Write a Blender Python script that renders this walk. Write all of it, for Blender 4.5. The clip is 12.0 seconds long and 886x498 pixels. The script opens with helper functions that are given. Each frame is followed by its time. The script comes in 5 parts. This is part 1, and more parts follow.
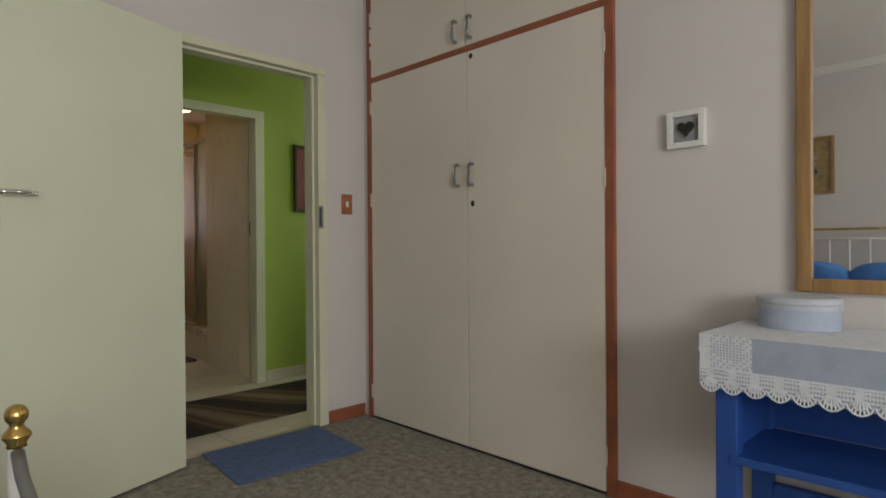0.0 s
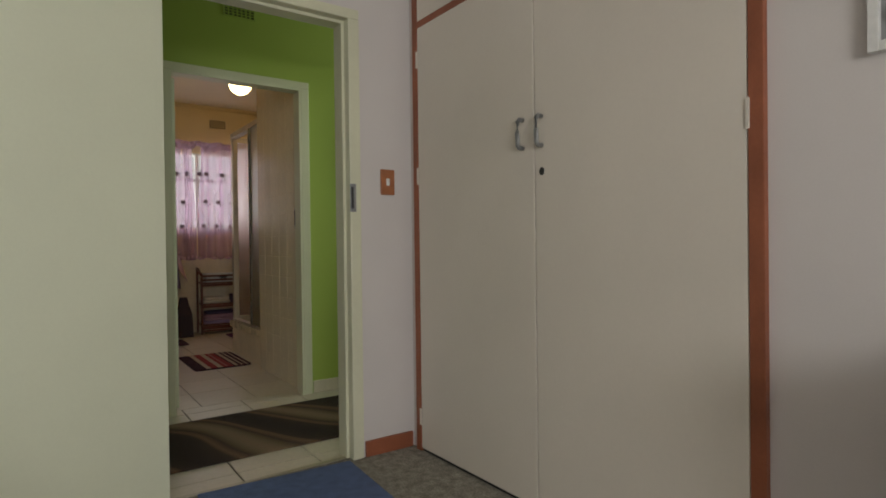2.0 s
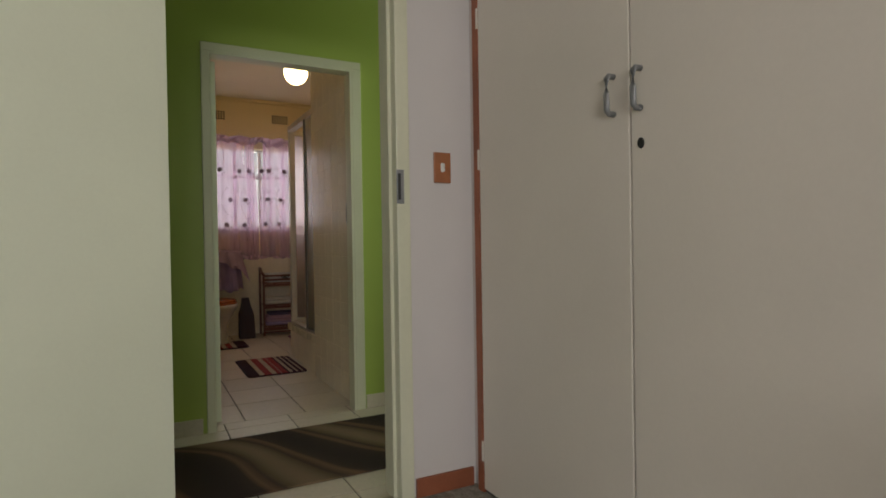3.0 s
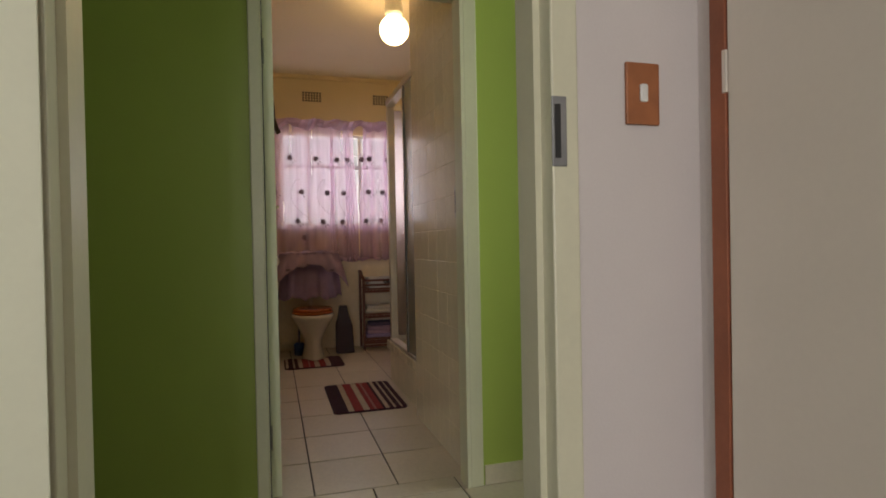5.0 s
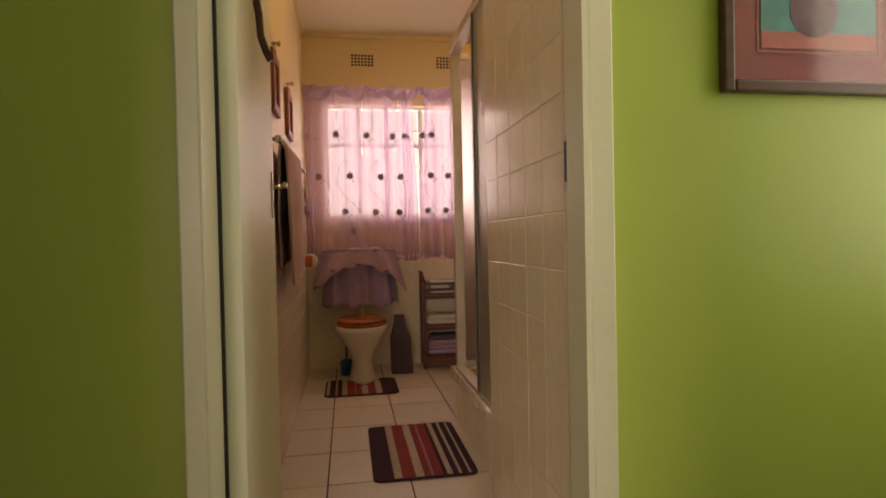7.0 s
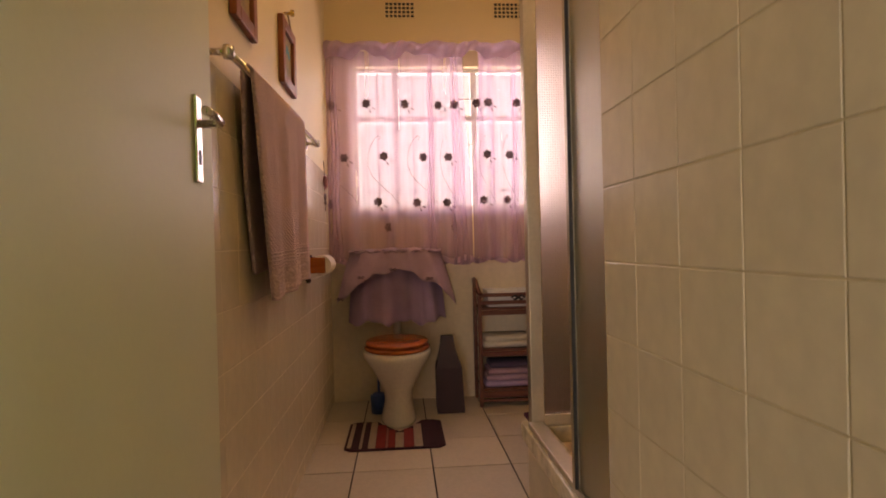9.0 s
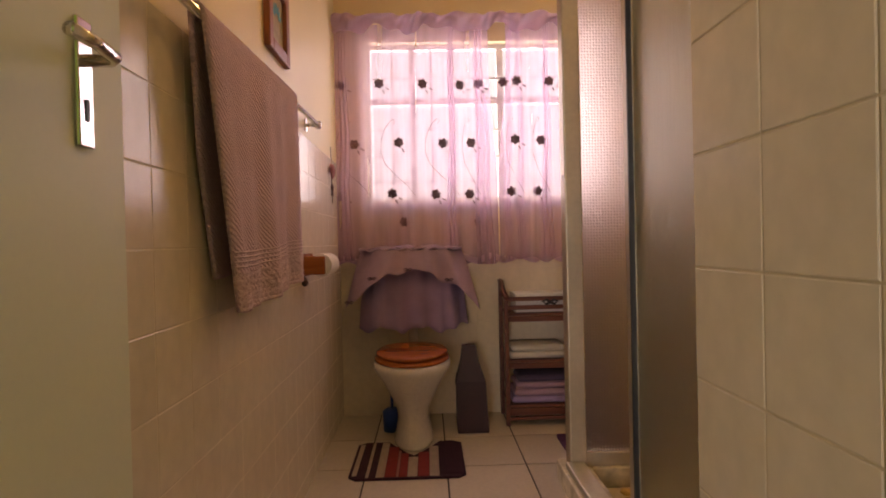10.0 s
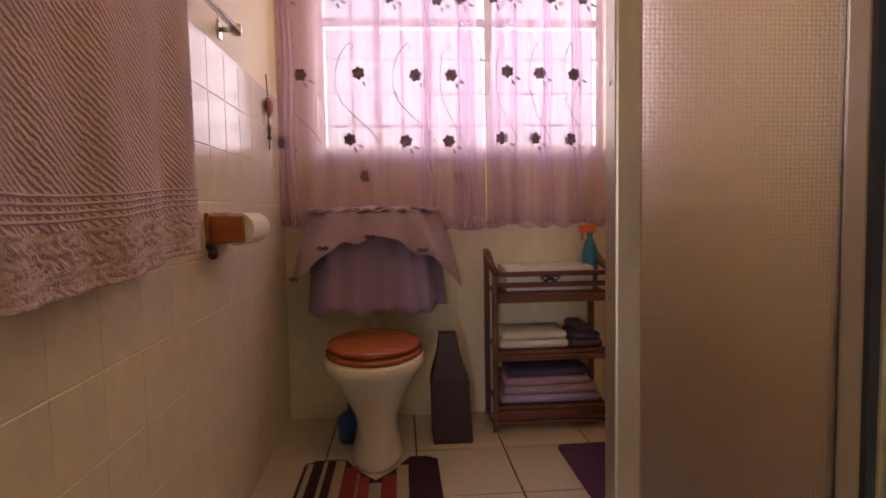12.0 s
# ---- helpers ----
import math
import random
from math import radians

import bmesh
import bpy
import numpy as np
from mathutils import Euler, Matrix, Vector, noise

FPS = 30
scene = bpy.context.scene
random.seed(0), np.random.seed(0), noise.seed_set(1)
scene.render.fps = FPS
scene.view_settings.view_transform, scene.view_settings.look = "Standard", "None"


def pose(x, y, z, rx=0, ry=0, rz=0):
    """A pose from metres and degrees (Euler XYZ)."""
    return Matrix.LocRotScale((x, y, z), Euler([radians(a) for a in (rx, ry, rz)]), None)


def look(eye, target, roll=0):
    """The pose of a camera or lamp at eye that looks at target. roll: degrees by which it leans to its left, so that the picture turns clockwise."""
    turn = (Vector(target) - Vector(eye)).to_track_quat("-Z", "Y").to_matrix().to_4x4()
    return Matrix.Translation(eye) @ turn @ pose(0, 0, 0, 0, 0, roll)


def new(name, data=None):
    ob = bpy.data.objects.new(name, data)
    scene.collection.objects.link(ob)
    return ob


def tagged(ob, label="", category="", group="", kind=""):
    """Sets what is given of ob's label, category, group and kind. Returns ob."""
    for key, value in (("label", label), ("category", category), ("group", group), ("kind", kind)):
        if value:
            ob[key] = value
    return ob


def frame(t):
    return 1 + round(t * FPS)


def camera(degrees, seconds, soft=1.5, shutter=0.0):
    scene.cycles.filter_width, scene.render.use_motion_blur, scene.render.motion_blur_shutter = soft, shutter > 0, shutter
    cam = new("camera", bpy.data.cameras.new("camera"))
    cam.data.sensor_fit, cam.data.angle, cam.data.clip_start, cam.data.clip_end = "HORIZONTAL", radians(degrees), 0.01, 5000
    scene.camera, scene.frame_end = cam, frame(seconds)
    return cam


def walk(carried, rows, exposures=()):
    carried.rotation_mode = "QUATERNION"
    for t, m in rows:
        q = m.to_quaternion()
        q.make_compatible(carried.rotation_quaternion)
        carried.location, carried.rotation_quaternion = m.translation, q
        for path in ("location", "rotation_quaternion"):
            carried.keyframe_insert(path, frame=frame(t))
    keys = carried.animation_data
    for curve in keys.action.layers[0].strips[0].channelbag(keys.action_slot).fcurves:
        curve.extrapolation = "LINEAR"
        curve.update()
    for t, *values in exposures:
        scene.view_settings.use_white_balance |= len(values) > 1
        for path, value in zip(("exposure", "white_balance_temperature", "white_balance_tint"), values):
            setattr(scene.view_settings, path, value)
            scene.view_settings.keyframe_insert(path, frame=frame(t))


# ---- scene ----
cam = camera(75.6, 12.0, soft=1.8)
PATH = [
    (0, (0.369, -0.014, 1.041), (-1.048, 1.398, 1.031), -0.4),
    (0.5, (0.288, 0.148, 1.035), (-1.159, 1.528, 1.02), -0.5),
    (1, (0.206, 0.311, 1.026), (-1.288, 1.64, 1.009), -0.7),
    (1.5, (0.09, 0.464, 1.005), (-1.467, 1.719, 0.986), -0.8),
    (2, (-0.084, 0.639, 0.996), (-1.718, 1.793, 0.979), -0.7),
    (2.5, (-0.261, 0.781, 0.988), (-1.969, 1.822, 0.971), -0.8),
    (3, (-0.463, 0.938, 0.995), (-2.23, 1.875, 0.975), -0.9),
    (5, (-1.519, 1.308, 1.012), (-3.435, 1.881, 0.990), -1.1),
    (5.5, (-1.788, 1.359, 1.014), (-3.724, 1.861, 0.991), -1.1),
    (6, (-2.055, 1.425, 1.028), (-4.007, 1.86, 0.996), -1.3),
    (6.5, (-2.312, 1.492, 1.019), (-4.274, 1.877, 0.985), -1.2),
    (7, (-2.573, 1.555, 1.011), (-4.545, 1.885, 0.976), -1.2),
    (8.8, (-3.515, 1.665, 0.967), (-5.508, 1.84, 0.953), -1.6),
    (9, (-3.6, 1.679, 0.965), (-5.595, 1.826, 0.953), -1.4),
    (9.5, (-3.807, 1.709, 0.96), (-5.805, 1.797, 0.947), -1.4),
    (10, (-3.987, 1.736, 0.964), (-5.986, 1.788, 0.944), -1.3),
    (10.5, (-4.166, 1.753, 0.952), (-6.165, 1.789, 0.924), -1.5),
    (11, (-4.327, 1.777, 0.938), (-6.326, 1.816, 0.886), -1.2),
    (11.5, (-4.481, 1.769, 0.932), (-6.477, 1.846, 0.85), -1.2),
    (12, (-4.638, 1.753, 0.925), (-6.629, 1.9, 0.797), -1.0),
]
walk(cam, [(t, look(eye, target, roll)) for t, eye, target, roll in PATH],
     [(0, -0.7, 6500, 6), (3, -0.66, 6500, 8), (5, -0.36, 6700, 12), (5.5, -0.38, 7200, 14), (6.5, -0.02, 8100, 23), (7, 0.17, 8400, 25), (9, 0.33, 8100, 25), (10.5, 0.4, 7200, 25), (12, 0.4, 6700, 24)])

# ---- world and large lights ----
world = bpy.data.worlds.new("world")
scene.world = world
world.use_nodes = True
wn = world.node_tree.nodes
sky = wn.new("ShaderNodeTexSky")
sky.sky_type, sky.sun_disc = "NISHITA", False
sky.sun_elevation, sky.sun_rotation = radians(62), radians(20)
wn["Background"].inputs["Strength"].default_value = 0.1
world.node_tree.links.new(sky.outputs["Color"], wn["Background"].inputs["Color"])
sun = new("sun", bpy.data.lights.new("sun", "SUN"))
sun.data.energy, sun.data.angle, sun.data.color = 3.0, radians(0.5), (1, 0.95, 0.88)
sun.matrix_world = look((0, 0, 12), (-1.9, -5.2, 0))


def window_light(name, eye, target, w, h, power, color):
    lamp = new(name, bpy.data.lights.new(name, "AREA"))
    lamp.data.shape, lamp.data.size, lamp.data.size_y = "RECTANGLE", w, h
    lamp.data.energy, lamp.data.color = power, color
    lamp.matrix_world = look(eye, target)
    return lamp


window_light("daylight_bedroom", (3.47, -0.5, 1.55), (0, -0.5, 1.45), 1.9, 1.3, 142, (1.0, 1.0, 0.99))
window_light("daylight_bathroom", (-7.36, 2.05, 1.66), (-5, 2.05, 1.6), 1.3, 0.92, 15, (0.97, 0.97, 1.0))
window_light("daylight_hall", (-3.2, 3.48, 1.65), (-3.2, 1.2, 1.55), 0.8, 1.6, 10.5, (0.95, 1.0, 0.92))


# ---- materials ----
def mat(name, color, rough=0.6, var=0.12, scale=6.0, bump=0.0, bump_scale=60.0, metal=0.0, random_tint=0.0, fine=0.06, spec=0.5):
    """Base colour varied by broad stains and fine grain, with a little relief."""
    m = bpy.data.materials.new(name)
    m.use_nodes = True
    n, l = m.node_tree.nodes, m.node_tree.links
    b = n["Principled BSDF"]
    b.inputs["Roughness"].default_value = rough
    b.inputs["Metallic"].default_value = metal
    b.inputs["Specular IOR Level"].default_value = spec
    co = n.new("ShaderNodeTexCoord")
    big, small = n.new("ShaderNodeTexNoise"), n.new("ShaderNodeTexNoise")
    big.inputs["Scale"].default_value, big.inputs["Detail"].default_value = scale, 4
    small.inputs["Scale"].default_value, small.inputs["Detail"].default_value = bump_scale, 3
    for t in (big, small):
        l.new(co.outputs["Object"], t.inputs["Vector"])
    last = None
    for tex, amount in ((big, var), (small, fine)):
        r = n.new("ShaderNodeMapRange")
        r.inputs["From Min"].default_value, r.inputs["From Max"].default_value = 0.3, 0.7
        r.inputs["To Min"].default_value, r.inputs["To Max"].default_value = 1 - amount, 1 + amount * 0.6
        l.new(tex.outputs["Fac"], r.inputs["Value"])
        mul = n.new("ShaderNodeVectorMath")
        mul.operation = "SCALE"
        if last is None:
            mul.inputs[0].default_value = color
        else:
            l.new(last.outputs[0], mul.inputs[0])
        l.new(r.outputs[0], mul.inputs["Scale"])
        last = mul
    if random_tint:
        info, r = n.new("ShaderNodeObjectInfo"), n.new("ShaderNodeMapRange")
        r.inputs["To Min"].default_value, r.inputs["To Max"].default_value = 1 - random_tint, 1 + random_tint * 0.5
        l.new(info.outputs["Random"], r.inputs["Value"])
        mul = n.new("ShaderNodeVectorMath")
        mul.operation = "SCALE"
        l.new(last.outputs[0], mul.inputs[0])
        l.new(r.outputs[0], mul.inputs["Scale"])
        last = mul
    l.new(last.outputs[0], b.inputs["Base Color"])
    rr = n.new("ShaderNodeMapRange")
    rr.inputs["To Min"].default_value, rr.inputs["To Max"].default_value = max(0.02, rough - 0.025), min(1, rough + 0.025)
    l.new(big.outputs["Fac"], rr.inputs["Value"])
    l.new(rr.outputs[0], b.inputs["Roughness"])
    if bump:
        bp = n.new("ShaderNodeBump")
        bp.inputs["Strength"].default_value, bp.inputs["Distance"].default_value = bump, 0.01
        l.new(small.outputs["Fac"], bp.inputs["Height"])
        l.new(bp.outputs[0], b.inputs["Normal"])
    return m


def wood(name, dark, light, rough=0.4, axis=2, scale=9.0):
    m = bpy.data.materials.new(name)
    m.use_nodes = True
    n, l = m.node_tree.nodes, m.node_tree.links
    b = n["Principled BSDF"]
    b.inputs["Roughness"].default_value = rough
    co, mp, tex, ramp = n.new("ShaderNodeTexCoord"), n.new("ShaderNodeMapping"), n.new("ShaderNodeTexNoise"), n.new("ShaderNodeValToRGB")
    s = [scale * 5] * 3
    s[axis] = scale * 0.35
    mp.inputs["Scale"].default_value = s
    tex.inputs["Scale"].default_value, tex.inputs["Detail"].default_value = 1.0, 5
    ramp.color_ramp.elements[0].color, ramp.color_ramp.elements[1].color = (*dark, 1), (*light, 1)
    ramp.color_ramp.elements[0].position, ramp.color_ramp.elements[1].position = 0.32, 0.68
    l.new(co.outputs["Object"], mp.inputs[0])
    l.new(mp.outputs[0], tex.inputs["Vector"])
    l.new(tex.outputs["Fac"], ramp.inputs[0])
    l.new(ramp.outputs[0], b.inputs["Base Color"])
    return m


def sheer(name, color, opacity, scale=900.0):
    """Thin woven cloth: part of the light goes straight through, part is scattered."""
    m = bpy.data.materials.new(name)
    m.use_nodes = True
    n, l = m.node_tree.nodes, m.node_tree.links
    out = n["Material Output"]
    n.remove(n["Principled BSDF"])
    clear, tl, df = n.new("ShaderNodeBsdfTransparent"), n.new("ShaderNodeBsdfTranslucent"), n.new("ShaderNodeBsdfDiffuse")
    clear.inputs["Color"].default_value = (1.0, 0.955, 1.0, 1)
    tl.inputs["Color"].default_value = df.inputs["Color"].default_value = (*color, 1)
    a, mix, co, tex, r = n.new("ShaderNodeMixShader"), n.new("ShaderNodeMixShader"), n.new("ShaderNodeTexCoord"), n.new("ShaderNodeTexNoise"), n.new("ShaderNodeMapRange")
    a.inputs[0].default_value = 0.5
    mp = n.new("ShaderNodeMapping")
    mp.inputs["Scale"].default_value = (1, 17, 1.1)
    tex.inputs["Scale"].default_value, tex.inputs["Detail"].default_value = 1.0, 3
    l.new(co.outputs["Object"], mp.inputs[0])
    l.new(mp.outputs[0], tex.inputs["Vector"])
    r.inputs["From Min"].default_value, r.inputs["From Max"].default_value = 0.3, 0.7
    r.inputs["To Min"].default_value, r.inputs["To Max"].default_value = max(0.1, opacity - 0.08), min(0.97, opacity + 0.08)
    l.new(tex.outputs["Fac"], r.inputs["Value"])
    l.new(tl.outputs[0], a.inputs[1])
    l.new(df.outputs[0], a.inputs[2])
    l.new(r.outputs[0], mix.inputs[0])
    l.new(clear.outputs[0], mix.inputs[1])
    l.new(a.outputs[0], mix.inputs[2])
    l.new(mix.outputs[0], out.inputs["Surface"])
    return m


WALL_PINK = mat("bedroom_wall_paint", (0.66, 0.615, 0.595), 0.7, 0.05, 1.6, 0.05, 180, fine=0.015)
WALL_GREEN = mat("green_wall_paint", (0.395, 0.505, 0.11), 0.42, 0.06, 1.4, 0.04, 160, fine=0.015)
WALL_CREAM = mat("cream_wall_paint", (0.80, 0.67, 0.40), 0.5, 0.05, 1.6, 0.05, 160, fine=0.015)
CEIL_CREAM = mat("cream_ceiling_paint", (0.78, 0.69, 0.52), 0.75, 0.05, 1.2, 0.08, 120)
CEIL_WHITE = mat("ceiling_paint", (0.78, 0.72, 0.66), 0.8, 0.05, 1.2, 0.1, 120)
DOOR_CREAM = mat("cream_door_enamel", (0.73, 0.75, 0.58), 0.52, 0.04, 2.0, 0.03, 90, fine=0.012)
WARD_CREAM = mat("wardrobe_enamel", (0.72, 0.66, 0.58), 0.4, 0.05, 1.8, 0.03, 80, fine=0.012)
FRAME_CREAM = mat("cream_frame_enamel", (0.68, 0.67, 0.50), 0.38, 0.06, 3.0, 0.04, 70, fine=0.02)
REDBROWN = mat("red_brown_trim_paint", (0.30, 0.095, 0.045), 0.5, 0.2, 8, 0.1, 90)
STEEL = mat("brushed_steel", (0.45, 0.45, 0.44), 0.35, 0.1, 9, metal=1.0)
CHROME = mat("chrome", (0.75, 0.73, 0.7), 0.12, 0.05, 9, metal=1.0)
GREYMETAL = mat("grey_painted_metal", (0.25, 0.25, 0.25), 0.4, 0.1, 9, metal=0.3)
ALU = mat("anodised_aluminium", (0.55, 0.50, 0.40), 0.38, 0.12, 5, metal=0.75)
BLACK = mat("black_plastic", (0.02, 0.02, 0.02), 0.5, 0.2, 9)
BRASS = mat("polished_brass", (0.72, 0.50, 0.16), 0.22, 0.15, 20, metal=1.0)
WHITE = mat("white_enamel", (0.78, 0.77, 0.74), 0.35, 0.05, 6)
PORCELAIN = mat("white_porcelain", (0.76, 0.72, 0.64), 0.12, 0.04, 4)
SWITCHM = mat("copper_brown_plate", (0.36, 0.13, 0.05), 0.45, 0.12, 20)
WTILE = mat("glazed_wall_tile", (0.77, 0.68, 0.52), 0.2, 0.04, 2, 0.02, 25, random_tint=0.025)
TAN_GROUT = mat("tan_grout", (0.63, 0.53, 0.35), 0.8, 0.12, 12, 0.1, 150)
GROUT = mat("pale_grout", (0.74, 0.65, 0.49), 0.7, 0.08, 12, 0.1, 150)
FTILE = mat("ceramic_floor_tile", (0.64, 0.57, 0.46), 0.4, 0.05, 2.5, 0.05, 60, random_tint=0.07)
DGROUT = mat("dark_floor_grout", (0.07, 0.06, 0.05), 0.9, 0.2, 12)
BLUE_PAINT = mat("blue_furniture_paint", (0.025, 0.085, 0.34), 0.42, 0.15, 7, 0.08, 60)
BLUE_MAT = mat("blue_mat_pile", (0.15, 0.22, 0.44), 0.95, 0.18, 25, 0.9, 420, fine=0.25)
VIOLET = mat("dark_violet_terry", (0.11, 0.08, 0.15), 0.97, 0.15, 12, 0.7, 280)
ROSE_TOWEL = mat("dusty_rose_terry", (0.46, 0.30, 0.40), 0.97, 0.12, 12, 0.7, 280)
COVER = mat("mauve_voile_layers", (0.46, 0.33, 0.44), 0.95, 0.14, 9, 0.35, 260)
LILAC = mat("lilac_cloth", (0.40, 0.30, 0.51), 0.95, 0.12, 8, 0.4, 300)
PILLOW = mat("blue_cushion_cloth", (0.10, 0.25, 0.62), 0.9, 0.12, 9, 0.3, 200)
BEDDING = mat("pale_blue_bedding", (0.40, 0.52, 0.68), 0.95, 0.12, 6, 0.3, 160)
LACE = mat("white_crochet_lace", (0.80, 0.82, 0.86), 0.95, 0.08, 30, 0.6, 260)
CLOTHBLUE = mat("pale_blue_linen", (0.42, 0.47, 0.58), 0.95, 0.08, 20, 0.5, 500)
BOXBLUE = mat("pale_blue_card", (0.42, 0.47, 0.58), 0.7, 0.08, 10)
LIDBLUE = mat("pale_blue_grey_card", (0.50, 0.53, 0.58), 0.6, 0.08, 10)
LIDWHITE = mat("white_card", (0.68, 0.69, 0.68), 0.6, 0.08, 10)
OAK = wood("tan_oak", (0.27, 0.15, 0.06), (0.40, 0.24, 0.10))
SEATWOOD = wood("orange_varnished_pine", (0.30, 0.07, 0.015), (0.46, 0.13, 0.03), 0.22, 1)
RACKWOOD = wood("red_brown_stained_wood", (0.09, 0.025, 0.015), (0.17, 0.055, 0.03), 0.4, 1)
DARKWOOD = wood("dark_mahogany", (0.05, 0.018, 0.012), (0.10, 0.035, 0.022), 0.35, 1)
PLUM = mat("dark_plum_card", (0.036, 0.012, 0.016), 0.5, 0.2, 10)
TOWELWHITE = mat("white_terry", (0.74, 0.70, 0.62), 0.98, 0.1, 12, 0.8, 300)
PURPLE_MAT = mat("purple_mat_pile", (0.16, 0.06, 0.15), 0.95, 0.18, 25, 0.9, 420, fine=0.25)
ST_DARK = mat("dark_plum_pile", (0.06, 0.015, 0.035), 0.95, 0.15, 25, 0.9, 420, fine=0.25)
ST_RED = mat("red_pile", (0.38, 0.05, 0.06), 0.95, 0.15, 25, 0.9, 420, fine=0.25)
ST_CREAM = mat("cream_pile", (0.62, 0.50, 0.40), 0.95, 0.12, 25, 0.9, 420, fine=0.25)
ST_PINK = mat("rose_pile", (0.50, 0.20, 0.20), 0.95, 0.12, 25, 0.9, 420, fine=0.25)
SHEER = sheer("pink_sheer_voile", (0.66, 0.47, 0.62), 0.43)
SHEER2 = sheer("mauve_frill_voile", (0.58, 0.42, 0.55), 0.9)
EMBROIDERY = mat("dark_mauve_thread", (0.17, 0.105, 0.14), 0.9, 0.3, 40)
PAPER = mat("tissue_paper", (0.78, 0.72, 0.62), 0.95, 0.05, 20, 0.3, 200)
BLUEPLASTIC = mat("teal_plastic", (0.02, 0.20, 0.36), 0.3, 0.08, 10)
ORANGEPLASTIC = mat("orange_plastic", (0.65, 0.13, 0.03), 0.35, 0.08, 10)
PEBBLE = mat("ochre_pebble", (0.60, 0.42, 0.14), 0.3, 0.35, 30, 0.2, 60)
MARBLE = mat("veined_cream_tile", (0.74, 0.66, 0.48), 0.2, 0.3, 22, 0.05, 60)
REDCARD = mat("crimson_mount", (0.24, 0.02, 0.04), 0.6, 0.1, 10)
TEALPAINT = mat("teal_painted_ground", (0.05, 0.26, 0.28), 0.6, 0.35, 14)
PETALRED = mat("red_petal_paint", (0.45, 0.10, 0.09), 0.6, 0.3, 20)
LEAFGREEN = mat("green_leaf_paint", (0.10, 0.22, 0.07), 0.6, 0.3, 20)
VASE = mat("plum_vase_paint", (0.12, 0.03, 0.07), 0.5, 0.2, 10)
OCHRE = mat("ochre_canvas", (0.36, 0.26, 0.12), 0.7, 0.3, 18)
GREYCARD = mat("grey_card", (0.30, 0.30, 0.30), 0.8, 0.15, 20)
OUTSIDE = mat("plastered_yard_wall", (0.7, 0.66, 0.6), 0.9, 0.1, 2)


def carpet_material():
    m = mat("mottled_carpet", (0.36, 0.335, 0.28), 0.98, 0.38, 26, 1.0, 130, fine=0.4)
    return m


CARPET = carpet_material()


def rug_material():
    m = bpy.data.materials.new("swirled_brown_rug")
    m.use_nodes = True
    n, l = m.node_tree.nodes, m.node_tree.links
    b = n["Principled BSDF"]
    b.inputs["Roughness"].default_value = 0.95
    co, mp, wave, ramp = n.new("ShaderNodeTexCoord"), n.new("ShaderNodeMapping"), n.new("ShaderNodeTexWave"), n.new("ShaderNodeValToRGB")
    mp.inputs["Rotation"].default_value = (0, 0, radians(35))
    wave.inputs["Scale"].default_value, wave.inputs["Distortion"].default_value = 0.6, 8
    wave.inputs["Detail"].default_value, wave.inputs["Detail Scale"].default_value = 0.6, 1.1
    els = ramp.color_ramp.elements
    els[0].color, els[1].color = (0.03, 0.016, 0.010, 1), (0.24, 0.16, 0.095, 1)
    for at, c in ((0.35, (0.05, 0.028, 0.018)), (0.5, (0.19, 0.105, 0.056)), (0.72, (0.065, 0.038, 0.025)), (0.85, (0.15, 0.10, 0.05))):
        els.new(at).color = (*c, 1)
    tex, bp = n.new("ShaderNodeTexNoise"), n.new("ShaderNodeBump")
    tex.inputs["Scale"].default_value = 350
    l.new(co.outputs["Object"], mp.inputs[0])
    l.new(mp.outputs[0], wave.inputs["Vector"])
    l.new(co.outputs["Object"], tex.inputs["Vector"])
    l.new(wave.outputs["Fac"], ramp.inputs[0])
    l.new(ramp.outputs[0], b.inputs["Base Color"])
    l.new(tex.outputs["Fac"], bp.inputs["Height"])
    bp.inputs["Distance"].default_value = 0.006
    l.new(bp.outputs[0], b.inputs["Normal"])
    return m


RUG = rug_material()


def towel_material():
    """Terry cloth woven in slanting ribs."""
    m = mat("dusty_mauve_terry", (0.60, 0.42, 0.43), 0.98, 0.10, 9, 0.6, 320, fine=0.12)
    n, l = m.node_tree.nodes, m.node_tree.links
    b = n["Principled BSDF"]
    co, mp, wave, noise_t, add, bp = n.new("ShaderNodeTexCoord"), n.new("ShaderNodeMapping"), n.new("ShaderNodeTexWave"), n.new("ShaderNodeTexNoise"), n.new("ShaderNodeMath"), n.new("ShaderNodeBump")
    mp.inputs["Rotation"].default_value = (0, radians(32), 0)
    wave.bands_direction = "Z"
    wave.inputs["Scale"].default_value, wave.inputs["Distortion"].default_value = 30, 3.2
    wave.inputs["Detail"].default_value, wave.inputs["Detail Scale"].default_value = 2, 2.2
    noise_t.inputs["Scale"].default_value = 300
    l.new(co.outputs["Object"], mp.inputs[0])
    l.new(mp.outputs[0], wave.inputs["Vector"])
    l.new(co.outputs["Object"], noise_t.inputs["Vector"])
    add.operation = "ADD"
    l.new(wave.outputs["Fac"], add.inputs[0])
    l.new(noise_t.outputs["Fac"], add.inputs[1])
    l.new(add.outputs[0], bp.inputs["Height"])
    bp.inputs["Strength"].default_value, bp.inputs["Distance"].default_value = 0.5, 0.008
    l.new(bp.outputs[0], b.inputs["Normal"])
    return m


TOWEL = towel_material()
TOWEL_BAND = mat("smooth_mauve_weave", (0.62, 0.45, 0.45), 0.9, 0.16, 30, 0.4, 240, fine=0.14)


